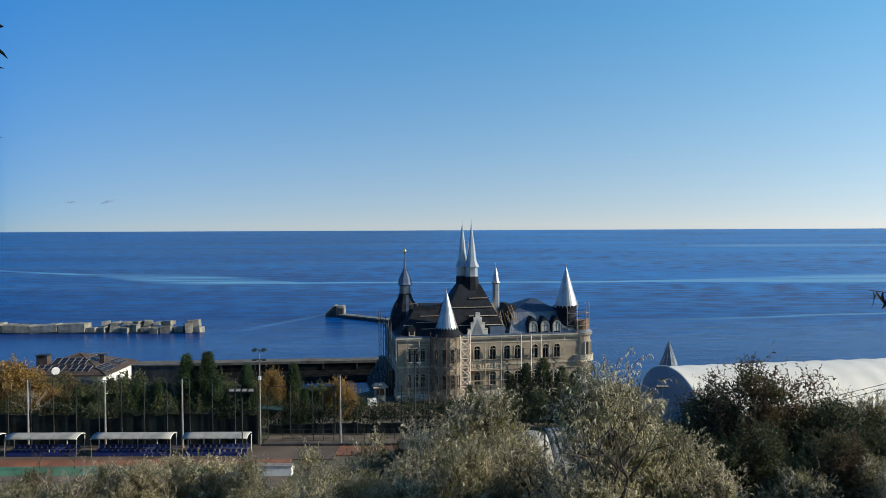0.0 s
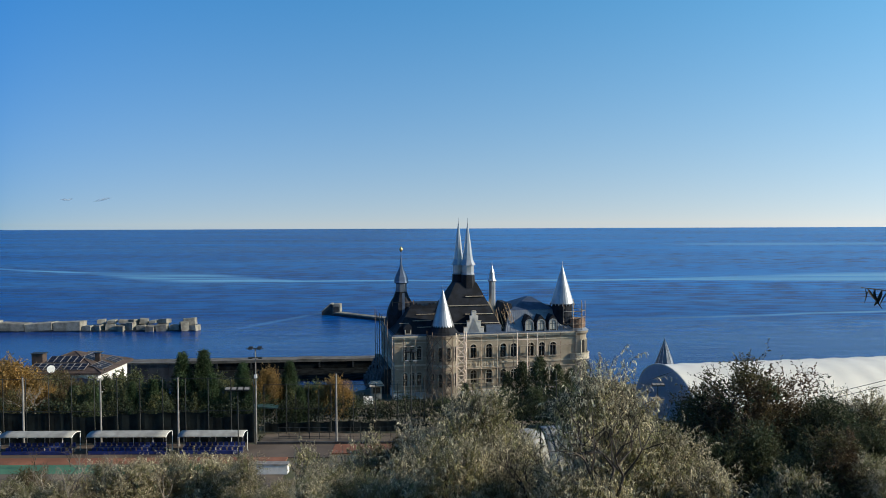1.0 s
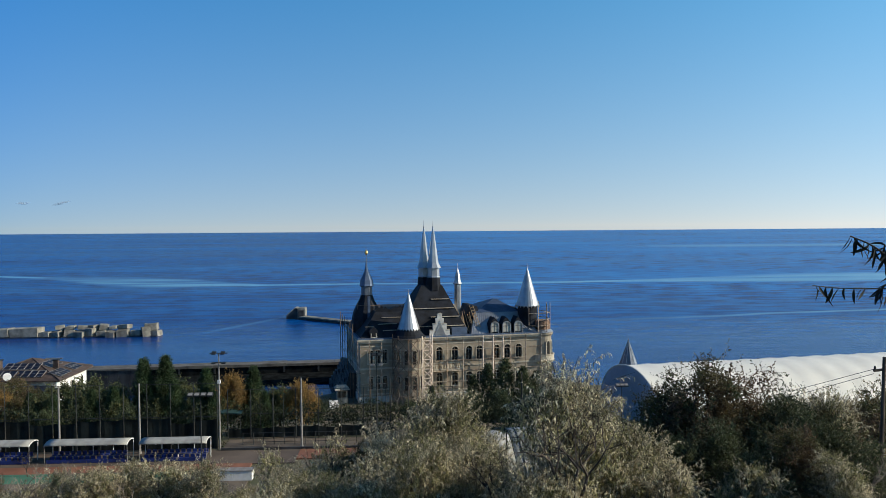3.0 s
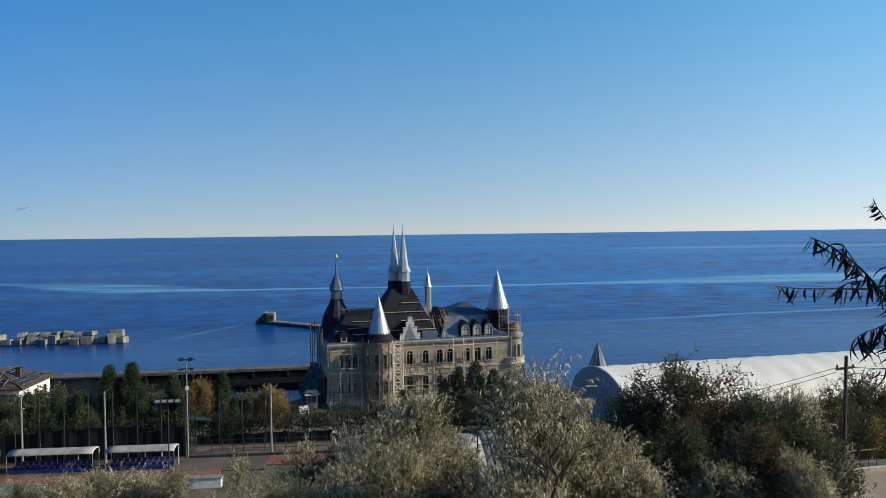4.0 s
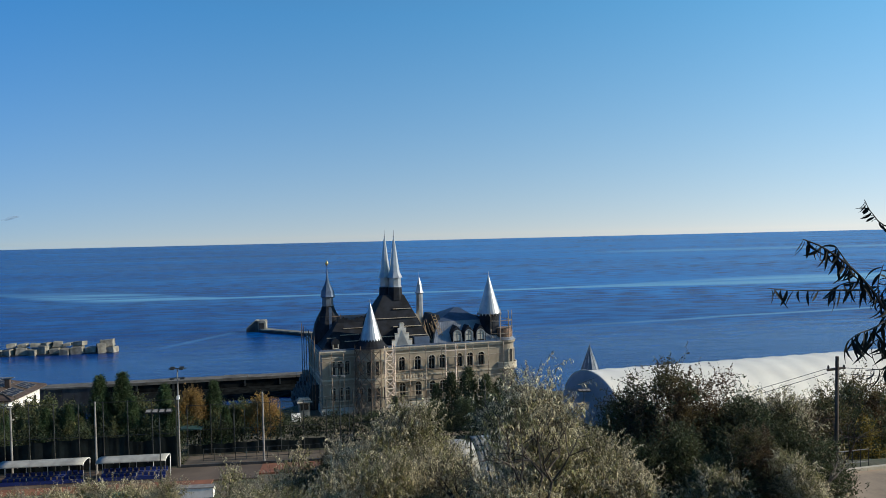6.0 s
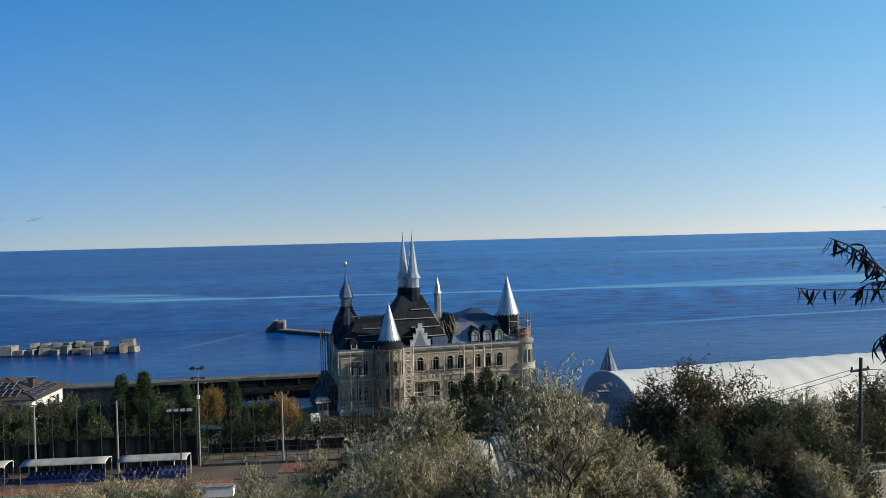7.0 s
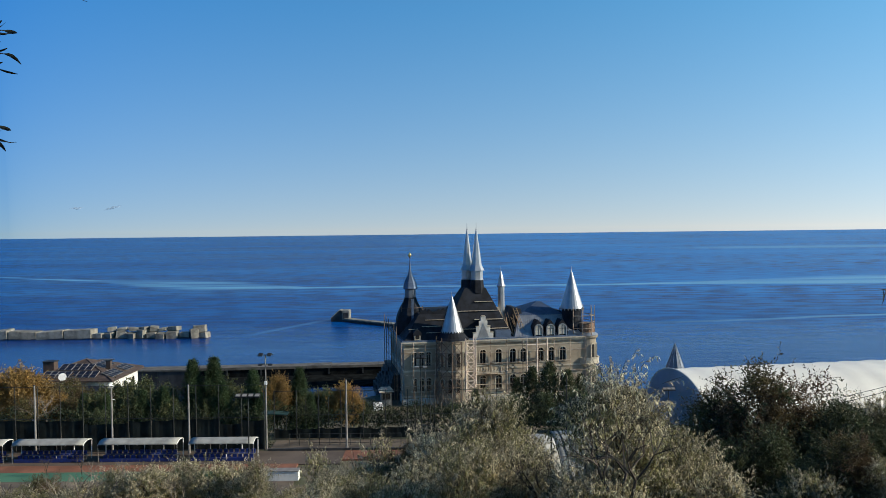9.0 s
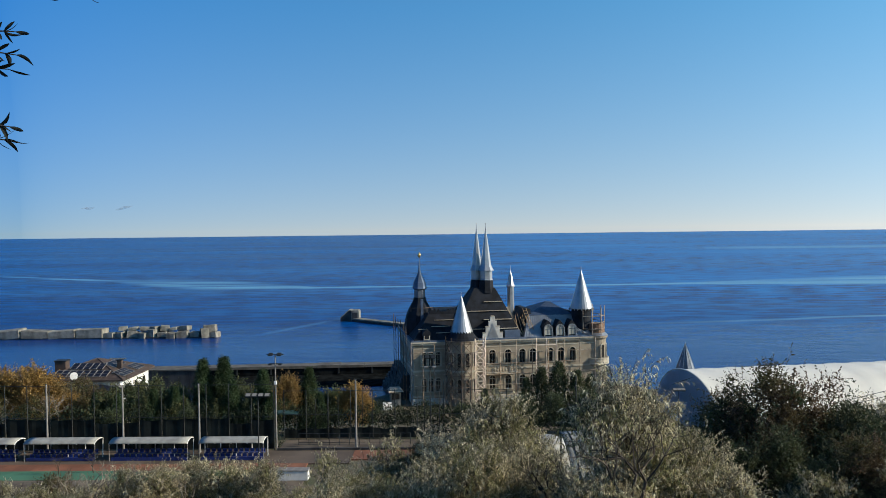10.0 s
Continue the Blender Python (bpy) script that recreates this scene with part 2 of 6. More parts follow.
M = dict(
    sea=sea_material(),
    earth=mat("earth", (0.13, 0.10, 0.065), 0.95, var=0.5, scale=0.25, fine=6, bump=0.5, dist=0.1, second=(0.06, 0.065, 0.03)),
    asphalt=mat("asphalt", (0.115, 0.085, 0.064), 0.9, var=0.3, scale=0.3, fine=12),
    paving=mat("paving", (0.31, 0.235, 0.165), 0.9, var=0.3, scale=0.5, fine=9),
    court_green=mat("court_green", (0.06, 0.17, 0.10), 0.85, var=0.25, scale=0.3, fine=9),
    court_red=mat("court_red", (0.25, 0.10, 0.055), 0.85, var=0.3, scale=0.4, fine=9),
    limestone=mat("limestone", (0.34, 0.285, 0.21), 0.9, var=0.22, scale=0.5, fine=7, bump=0.3),
    trim=mat("trim_stone", (0.50, 0.44, 0.34), 0.85, var=0.15, scale=1.2, fine=9, bump=0.2),
    gable=mat("gable_stone", (0.60, 0.58, 0.53), 0.85, var=0.2, scale=1.0, fine=9, bump=0.2),
    slate=mat("slate", (0.011, 0.014, 0.021), 0.8, var=0.6, spec=0.3, scale=0.7, fine=5, bump=0.5, dist=0.05),
    zinc=mat("zinc", (0.40, 0.41, 0.42), 0.42, 0.65, var=0.18, scale=0.6, fine=4, bump=0.15),
    zinc_dark=mat("zinc_dark", (0.15, 0.17, 0.20), 0.5, 0.5, var=0.3, scale=0.8, fine=5, bump=0.2),
    hip_blue=mat("hip_blue", (0.055, 0.085, 0.145), 0.55, 0.2, var=0.3, scale=0.7, fine=5, bump=0.2),
    lead_blue=mat("lead_blue", (0.11, 0.15, 0.22), 0.5, 0.3, var=0.25, scale=0.7, fine=5, bump=0.2),
    glass=mat("window_glass", (0.030, 0.030, 0.030), 0.12, var=0.3, scale=1.0, bump=0.0, spec=0.8),
    frame=mat("window_frame", (0.50, 0.46, 0.38), 0.6, var=0.15),
    timber=mat("timber", (0.40, 0.27, 0.15), 0.8, var=0.35, scale=2, fine=14, stretch=(1, 1, 4), obrand=0.25),
    plank=mat("plank", (0.48, 0.40, 0.30), 0.85, var=0.35, scale=2, fine=14, obrand=0.25),
    tube=mat("scaffold_tube", (0.40, 0.33, 0.26), 0.6, 0.3, var=0.5, scale=1.5, second=(0.22, 0.15, 0.10)),
    rust_tube=mat("rusty_tube", (0.17, 0.115, 0.08), 0.7, 0.2, var=0.4, scale=1.5),
    lane=mat("lane_surface", (0.125, 0.098, 0.073), 0.95, var=0.35, scale=0.5, fine=9, bump=0.4),
    pale_tube=mat("pale_tube", (0.74, 0.60, 0.48), 0.6, 0.0, var=0.25, scale=1.5),
    brick=mat("raw_brick", (0.24, 0.15, 0.10), 0.9, var=0.35, scale=3, fine=12),
    gold=mat("gilt", (0.85, 0.62, 0.25), 0.3, 0.9),
    membrane=mat("membrane", (0.80, 0.76, 0.66), 0.55, var=0.06, scale=0.3, fine=3, bump=0.06),
    # same membrane on the end wall, its bluish shade put into the colour
    membrane_shade=mat("membrane_shade", (0.62, 0.66, 0.74), 0.55, var=0.08, scale=0.3, fine=3, bump=0.06),
    concrete=mat("concrete", (0.30, 0.28, 0.24), 0.9, var=0.4, scale=0.5, fine=5, bump=0.5, dist=0.06, obrand=0.2),
    quay_stone=mat("quay_stone", (0.125, 0.117, 0.10), 0.9, var=0.4, scale=0.4, fine=5, bump=0.5, dist=0.06),
    # near-black: shade of the quay's face put into the colour
    quay_shade=mat("quay_shade_dark", (0.014, 0.016, 0.016), 0.95, var=0.5, scale=0.6, fine=5, bump=0.5, dist=0.05, spec=0.0),
    # wet waterlines, and also shade put into colour on the embankment and pier head
    wet=mat("wet_and_shaded_concrete", (0.040, 0.040, 0.040), 0.7, var=0.5, scale=0.6, fine=5, bump=0.5, dist=0.05),
    pole_pale=mat("pole_pale", (0.27, 0.255, 0.235), 0.8, var=0.3, scale=1.5),
    metal_dark=mat("metal_dark", (0.05, 0.055, 0.055), 0.55, 0.5, var=0.4),
    net=mat("windscreen_cloth", (0.024, 0.034, 0.032), 0.95, var=0.5, scale=0.5, fine=5),
    awning_green=mat("awning_green", (0.02, 0.06, 0.045), 0.8, var=0.3, scale=0.8, fine=6),
    seat_blue=mat("seat_blue", (0.015, 0.035, 0.17), 0.45, var=0.2),
    harbour=mat("harbour_concrete", (0.27, 0.25, 0.205), 0.9, var=0.45, scale=0.5, fine=5, bump=0.5, dist=0.08, obrand=0.25),
    poly=mat("polycarbonate", (0.36, 0.35, 0.31), 0.5, var=0.25, scale=1.0, fine=5),
    white=mat("white_paint", (0.78, 0.77, 0.73), 0.6, var=0.1),
    tile=mat("roof_tile", (0.085, 0.058, 0.045), 0.75, var=0.35, scale=1.0, fine=6, bump=0.5, dist=0.04),
    solar=mat("solar_panel", (0.010, 0.013, 0.024), 0.45, 0.0, spec=0.25, var=0.3, bump=0.0),
    wood_pole=mat("weathered_wood", (0.105, 0.08, 0.06), 0.9, var=0.4, scale=3, fine=18, stretch=(4, 4, 0.5)),
    bark=mat("bark", (0.075, 0.06, 0.047), 0.95, var=0.45, scale=3, fine=18, bump=0.6),
    pale_bark=mat("pale_bark", (0.26, 0.22, 0.17), 0.9, var=0.4, scale=3, fine=18),
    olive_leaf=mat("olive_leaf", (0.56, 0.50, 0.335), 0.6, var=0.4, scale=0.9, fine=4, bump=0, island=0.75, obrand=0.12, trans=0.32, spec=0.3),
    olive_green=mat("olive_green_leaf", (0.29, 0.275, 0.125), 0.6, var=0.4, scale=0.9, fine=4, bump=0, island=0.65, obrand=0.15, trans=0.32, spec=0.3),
    dark_leaf=mat("dark_leaf", (0.085, 0.105, 0.05), 0.6, var=0.4, scale=0.6, fine=4, bump=0, island=0.5, obrand=0.15, trans=0.2, spec=0.2),
    bush_green=mat("bush_green", (0.078, 0.092, 0.047), 0.65, var=0.4, scale=0.6, fine=4, bump=0, island=0.5, obrand=0.15, trans=0.3, spec=0.2),
    brown_leaf=mat("brown_leaf", (0.135, 0.088, 0.052), 0.65, var=0.4, scale=0.5, fine=4, bump=0, island=0.6, obrand=0.15, trans=0.3, spec=0.2, second=(0.09, 0.095, 0.035)),
    tree_green=mat("tree_green", (0.15, 0.15, 0.062), 0.65, var=0.4, scale=0.6, fine=4, bump=0, island=0.5, obrand=0.2, trans=0.25, spec=0.2),
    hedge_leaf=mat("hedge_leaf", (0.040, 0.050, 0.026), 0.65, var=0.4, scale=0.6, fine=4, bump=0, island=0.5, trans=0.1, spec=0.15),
    conifer=mat("conifer_leaf", (0.058, 0.092, 0.040), 0.65, var=0.4, scale=0.5, fine=4, bump=0, island=0.5, obrand=0.25, trans=0.2, spec=0.2),
    autumn=mat("autumn_leaf", (0.33, 0.195, 0.05), 0.65, var=0.4, scale=0.4, fine=4, bump=0, island=0.5, obrand=0.2, trans=0.25, second=(0.20, 0.13, 0.04)),
    yellow=mat("yellow_leaf", (0.30, 0.22, 0.03), 0.65, var=0.4, scale=0.4, fine=4, bump=0, island=0.5, trans=0.25),
    # close branches: backlit shade is put into this near-black leaf colour
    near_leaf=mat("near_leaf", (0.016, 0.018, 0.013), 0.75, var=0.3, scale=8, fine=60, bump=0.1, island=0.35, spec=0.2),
    vapour=mat("vapour", (0.42, 0.47, 0.55), 1.0, var=0.1, scale=0.05, fine=0.5, bump=0),
    grass=mat("dry_grass", (0.20, 0.17, 0.08), 0.9, var=0.4, scale=0.5, fine=4, bump=0, island=0.6, trans=0.15),
)


vn = M["vapour"].node_tree
clear, thin = vn.nodes.new("ShaderNodeBsdfTransparent"), vn.nodes.new("ShaderNodeMixShader")
thin.inputs["Fac"].default_value = 0.08
vn.links.new(clear.outputs["BSDF"], thin.inputs[1])
vn.links.new(vn.nodes["Principled BSDF"].outputs["BSDF"], thin.inputs[2])
vn.links.new(thin.outputs["Shader"], vn.nodes["Material Output"].inputs["Surface"])


# ---- mesh helpers ----
def part(name, bm, material, parent=None, label=""):
    me = bpy.data.meshes.new(name)
    bmesh.ops.recalc_face_normals(bm, faces=bm.faces)
    bm.to_mesh(me)
    bm.free()
    me.materials.append(M[material])
    ob = new(name, me)
    if parent is not None:
        ob.parent = parent
    if label:
        ob["label"] = label
    return ob


def empty(name, m=None, label="", category="", group="", kind=""):
    ob = new(name)
    if m is not None:
        ob.matrix_basis = m
    return tagged(ob, label, category, group, kind)


def box(bm, x0, x1, y0, y1, z0, z1, m=None):
    v = [bm.verts.new((x, y, z)) for z in (z0, z1) for y in (y0, y1) for x in (x0, x1)]
    for f in ((0, 1, 3, 2), (4, 5, 7, 6), (0, 1, 5, 4), (2, 3, 7, 6), (0, 2, 6, 4), (1, 3, 7, 5)):
        bm.faces.new([v[i] for i in f])
    if m is not None:
        for q in v:
            q.co = m @ q.co
    return bm


def B(*a, m=None):
    return box(bmesh.new(), *a, m=m)


def tube(bm, p, q, r, r2=None, n=6):
    p, q = Vector(p), Vector(q)
    r2 = r if r2 is None else r2
    d = (q - p).normalized()
    s = d.cross(Vector((0, 0, 1)) if abs(d.z) < 0.9 else Vector((1, 0, 0))).normalized()
    u = d.cross(s)
    ring = []
    for c, rad in ((p, r), (q, r2)):
        ring.append([bm.verts.new(c + (s * math.cos(a) + u * math.sin(a)) * rad) for a in (2 * math.pi * (k + 0.5) / n for k in range(n))])
    for k in range(n):
        bm.faces.new((ring[0][k], ring[0][(k + 1) % n], ring[1][(k + 1) % n], ring[1][k]))
    bm.faces.new(ring[0][::-1])
    bm.faces.new(ring[1])
    return bm


def lathe(bm, prof, n=16, c=(0, 0), turn=0.0, caps=True):
    """A body of revolution: prof is (radius, z) from the bottom up."""
    rings = []
    for r, z in prof:
        r = max(r, 0.012)
        rings.append([bm.verts.new((c[0] + r * math.cos(turn + 2 * math.pi * k / n), c[1] + r * math.sin(turn + 2 * math.pi * k / n), z)) for k in range(n)])
    for a, b in zip(rings, rings[1:]):
        for k in range(n):
            bm.faces.new((a[k], a[(k + 1) % n], b[(k + 1) % n], b[k]))
    if caps:
        bm.faces.new(rings[0][::-1])
        bm.faces.new(rings[-1])
    return bm


def prism(bm, pts, y0, y1):
    """An outline of (x, z) pushed from y0 to y1."""
    a = [bm.verts.new((x, y0, z)) for x, z in pts]
    b = [bm.verts.new((x, y1, z)) for x, z in pts]
    n = len(pts)
    for k in range(n):
        bm.faces.new((a[k], a[(k + 1) % n], b[(k + 1) % n], b[k]))
    bm.faces.new(a)
    bm.faces.new(b[::-1])
    return bm


def frustum(bm, b0, z0, b1, z1):
    """A sloped block: b0 and b1 are (x0, x1, y0, y1) at the bottom and the top."""
    lo = [bm.verts.new((b0[i], b0[j], z0)) for i, j in ((0, 2), (1, 2), (1, 3), (0, 3))]
    hi = [bm.verts.new((b1[i], b1[j], z1)) for i, j in ((0, 2), (1, 2), (1, 3), (0, 3))]
    for k in range(4):
        bm.faces.new((lo[k], lo[(k + 1) % 4], hi[(k + 1) % 4], hi[k]))
    bm.faces.new(lo[::-1])
    bm.faces.new(hi)
    return bm


def fast_mesh(name, verts, quads, material, parent=None, label=""):
    me = bpy.data.meshes.new(name)
    verts, quads = np.asarray(verts, np.float32), np.asarray(quads, np.int32)
    k = quads.shape[1]
    me.vertices.add(len(verts))
    me.vertices.foreach_set("co", verts.ravel())
    me.loops.add(quads.size)
    me.loops.foreach_set("vertex_index", quads.ravel())
    me.polygons.add(len(quads))
    me.polygons.foreach_set("loop_start", np.arange(0, quads.size, k, dtype=np.int32))
    me.update(calc_edges=True)
    me.materials.append(M[material])
    ob = new(name, me)
    if parent is not None:
        ob.parent = parent
    if label:
        ob["label"] = label
    return ob


# ---- ground and water ----
PROFILE_Y = [-300, -60, 0, 3, 8, 14, 22, 30, 45, 58, 68, 72, 97.5, 101, 112, 125, 138, 150]
PROFILE_Z = [36, 33.5, 32.4, 32.0, 30.4, 28.0, 24.8, 22.2, 17.2, 11.8, 9.0, 8.55, 8.55, 8.0, 5.2, 2.6, 0.9, 0.8]
COAST_X = [-600, -80, -16, -12, 27, 38, 600]
COAST_Y = [152, 152, 153, 178, 178, 160, 165]


def ground_z(x, y):
    z = np.interp(y, PROFILE_Y, PROFILE_Z)
    bumpy = np.clip((70 - y) / 20, 0, 1) * np.clip((y - 4) / 8, 0, 1)
    z = z + bumpy * (0.5 * np.sin(x * 0.31 + y * 0.17) + 0.35 * np.sin(x * 0.13 - y * 0.41 + 1.0))
    terrace = np.clip((x - 16.5) / 2.0, 0, 1) * np.clip((y - 22) / 5, 0, 1) * np.clip((40 - y) / 3, 0, 1)
    z = z * (1 - terrace) + 22.35 * terrace
    coast = np.interp(x, COAST_X, COAST_Y)
    return z - np.clip((y - coast) / 5, 0, 1) * 5.5


def build_ground():
    xs = np.concatenate([np.linspace(-600, -125, 12)[:-1], np.linspace(-125, 125, 168), np.linspace(125, 600, 12)[1:]])
    ys = np.concatenate([np.linspace(-300, -12, 12)[:-1], np.linspace(-12, 200, 150)])
    X, Y = np.meshgrid(xs, ys)
    V = np.stack([X, Y, ground_z(X, Y)], -1).reshape(-1, 3)
    nx, ny = len(xs), len(ys)
    i = (np.arange(ny - 1)[:, None] * nx + np.arange(nx - 1)[None]).ravel()
    ob = fast_mesh("ground", V, np.stack([i, i + 1, i + nx + 1, i + nx], -1), "earth")
    tagged(ob, "dry brown earth slope running down to the shore", "ground", kind="structure")


build_ground()
xs, ys = np.linspace(-4600, 4600, 24), np.concatenate([[100, 200, 400], np.linspace(800, 4600, 12)])
X, Y = np.meshgrid(xs, ys)
i = (np.arange(len(ys) - 1)[:, None] * len(xs) + np.arange(len(xs) - 1)[None]).ravel()
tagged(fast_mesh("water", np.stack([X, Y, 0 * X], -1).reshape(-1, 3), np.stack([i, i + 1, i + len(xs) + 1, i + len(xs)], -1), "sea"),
       "deep blue rippled sea with pale wind streaks", "sea", kind="structure")
tagged(part("road", B(-21, 24, 89.2, 93.9, 8.3, 8.60), "lane"), "sunlit tan lane behind the sports court", "road", kind="structure")
court = empty("sports_court", None, "green and red synthetic sports court with worn edges", "court", kind="structure")
part("near_apron", B(-95, -15.8, 66.0, 78.596, 8.2, 8.70), "lane", court, "tan worn near strip")
part("playing_field", B(-95, -15.8, 78.6, 81.6, 8.2, 8.72), "court_green", court)
part("border", B(-95, -16.5, 81.6, 84.0, 8.2, 8.716), "court_red", court, "brick-red border strip")
part("border", B(-12.0, -3, 85.4, 88.9, 8.2, 8.712), "court_red", court, "brick-red end strip")
part("apron", B(-95, -12.004, 84.0, 89.196, 8.2, 8.68), "asphalt", court, "tan paved apron under the shelters")
bm = bmesh.new()
top = [bm.verts.new((x, y, 22.45)) for x, y in ((17.0, 26.6), (60, 26.6), (60, 38.0), (24.4, 34.55), (22.0, 34.2), (18.0, 31.7))]
bm.faces.new(top)
ext = bmesh.ops.extrude_face_region(bm, geom=bm.faces[:])
for v in ext["geom"]:
    if isinstance(v, bmesh.types.BMVert):
        v.co.z -= 0.5
tagged(part("pavement", bm, "paving"), "tan paved path on the slope", "pavement", kind="structure")


# ---- the castle: u runs along the front, v goes back, z is height over the sea ----
CASTLE = pose(-8.488, 146.0, 0, 0, 0, 10.58)
GROUND = 0.4
castle = empty("castle", CASTLE, "beige limestone castle with slate roofs and zinc spires under renovation", "castle")


def arch_pts(u, z0, w, h, n=8):
    """An opening with a round head, from its left foot round to its right foot."""
    r = w / 2
    return [(u - r, z0)] + [(u - r * math.cos(math.pi * k / n), z0 + h - r + r * math.sin(math.pi * k / n)) for k in range(n + 1)] + [(u + r, z0)]


def wall_rows(bm, u0, u1, z0, z1, v0, v1, rows):
    """A wall with rows of round-headed openings cut through it. rows: (sill, height, [(u, width), ...])."""
    z = z0
    for sill, h, wins in rows:
        box(bm, u0, u1, v0, v1, z, sill)
        edge = u0
        for u, w in wins:
            box(bm, edge, u - w / 2, v0, v1, sill, sill + h)
            r, n = w / 2, 8
            arc = [(u - r * math.cos(math.pi * k / n), sill + h - r + r * math.sin(math.pi * k / n)) for k in range(n + 1)]
            prism(bm, arc[:5] + [(u - r, sill + h)], v0, v1)
            prism(bm, arc[4:] + [(u + r, sill + h)], v0, v1)
            edge = u + w / 2
        box(bm, edge, u1, v0, v1, sill, sill + h)
        z = sill + h
    box(bm, u0, u1, v0, v1, z, z1)
    return bm


def window(parent, u, z0, w, h, v=0.0, m=None):
    """A round-headed window: surround, two casements with a mullion, a transom and a sill."""
    outer, inner = arch_pts(u, z0, w + 0.36, h + 0.18), arch_pts(u, z0, w, h)
    bm = bmesh.new()
    for a, b, c, d in zip(outer, outer[1:], inner[1:], inner):
        prism(bm, [a, b, c, d], v - 0.07, v + 0.22)
    win = part("window", bm, "trim", parent)
    if m is not None:
        win.matrix_basis = m
    bm = bmesh.new()
    box(bm, u - 0.035, u + 0.035, v + 0.24, v + 0.32, z0, z0 + h - 0.04)
    box(bm, u - w / 2, u + w / 2, v + 0.24, v + 0.31, z0 + h - w / 2 - 0.05, z0 + h - w / 2 + 0.05)
    for s in (-1, 1):
        box(bm, u + s * (w / 2 - 0.05) - 0.05, u + s * (w / 2 - 0.05) + 0.05, v + 0.24, v + 0.315, z0, z0 + h - w / 2)
    part("window_frame", bm, "frame", win)
    part("pane", prism(bmesh.new(), arch_pts(u, z0, w, h), v + 0.30, v + 0.34), "glass", win)
    part("sill", B(u - w / 2 - 0.22, u + w / 2 + 0.22, v - 0.16, v + 0.1, z0 - 0.16, z0), "trim", win)


UPPER = [(2.0, 0.95), (3.35, 0.95), (4.7, 0.95), (15.2, 1.25), (18.3, 1.25), (21.1, 1.25), (23.2, 1.25), (26.65, 1.25), (28.85, 1.25), (31.15, 1.25)]
ROWS_OF_WINDOWS = [(3.3, 2.5, UPPER), (8.15, 2.6, UPPER)]
part("front_wall", wall_rows(bmesh.new(), 0, 35.5, GROUND, 12.4, 0, 0.6, ROWS_OF_WINDOWS), "limestone", castle)
for sill, h, wins in ROWS_OF_WINDOWS:
    for u, w in wins:
        window(castle, u, sill, w, h)
SIDE = [(v, 1.1) for v in (2.6, 5.4, 13.5, 16.3, 19.1)]
side = pose(0, 22.0, 0, 0, 0, -90)
SIDE_ROWS = [(3.3, 2.5, SIDE), (8.15, 2.6, SIDE)]
part("side_wall", wall_rows(bmesh.new(), 0, 21.4, GROUND, 12.4, 0, 0.6, SIDE_ROWS), "limestone", castle).matrix_basis = side
for sill, h, wins in SIDE_ROWS:
    for u, w in wins:
        window(castle, u, sill, w, h, m=side)
part("rear_wall", B(0, 35.5, 21.4, 22, GROUND, 12.4), "limestone", castle)
part("end_wall", B(34.9, 35.5, 0.6, 21.4, GROUND, 12.4), "limestone", castle)
bm = bmesh.new()
for o, z0, z1 in ((0.22, 12.0, 12.25), (0.42, 12.25, 12.5), (0.55, 12.5, 12.72)):
    box(bm, -o, 35.5 + o, -o, 22 + o, z0, z1)
part("cornice", bm, "trim", castle)
for z0, z1, o in ((7.05, 7.35, 0.14), (2.2, 2.5, 0.12), (11.35, 11.5, 0.08)):
    part("string_course", B(-o, 35.5, -o, 0.0, z0, z1), "trim", castle)
    part("string_course", B(-o, 0.0, 0.0, 22, z0, z1), "trim", castle)
part("plinth", B(-0.25, 35.7, -0.25, 22.2, -0.3, 2.0), "gable", castle)
part("parapet_gutter", B(-0.35, 35.7, -0.35, 22.3, 12.72, 12.98), "lead_blue", castle, "blue-grey metal gutter along the eaves")

# balcony with balusters
bal = part("balcony", B(13.8, 19.9, -1.1, -0.02, 6.45, 6.7), "trim", castle)
part("hand_rail", B(13.8, 19.9, -1.1, -0.9, 7.75, 7.95), "trim", bal)
post = lathe(bmesh.new(), [(0.07, 6.7), (0.12, 6.95), (0.06, 7.3), (0.06, 7.6), (0.09, 7.75)], 8, (0, 0))
first = part("baluster", post, "trim", bal)
first.matrix_basis = pose(14.0, -1.0, 0)
for k in range(1, 20):
    ob = new("baluster", first.data)
    ob.parent = bal
    ob.matrix_basis = pose(14.0 + k * 0.3, -1.0, 0)

# slate roofs
part("left_roof", frustum(bmesh.new(), (0.15, 12.5, 0.15, 21.8), 12.98, (3.6, 12.5, 4.4, 17.5), 17.5), "slate", castle, "near-black slate mansard roof")
rng = random.Random(5)
line = [(3.7, 17.2)] + [(3.9 + k * 0.33, 17.9 + rng.choice((0.0, 0.15, 0.3, 0.5, 0.65))) for k in range(22)] + [(11.2, 17.2)]
bm = prism(bmesh.new(), line, 4.3, 4.7)
part("ridge_cresting", bm, "slate", castle)
part("great_roof", frustum(bmesh.new(), (7.4, 21.5, 1.0, 14.0), 12.98, (12.9, 17.1, 5.4, 9.0), 22.2), "slate", castle, "steep near-black slate tower roof")
bm = bmesh.new()
frustum(bm, (21.15, 21.62, 1.3, 13.8), 13.0, (18.95, 19.3, 4.0, 10.8), 18.4)
part("unfinished_verge", bm, "limestone", castle, "pale bare verge on the great roof")
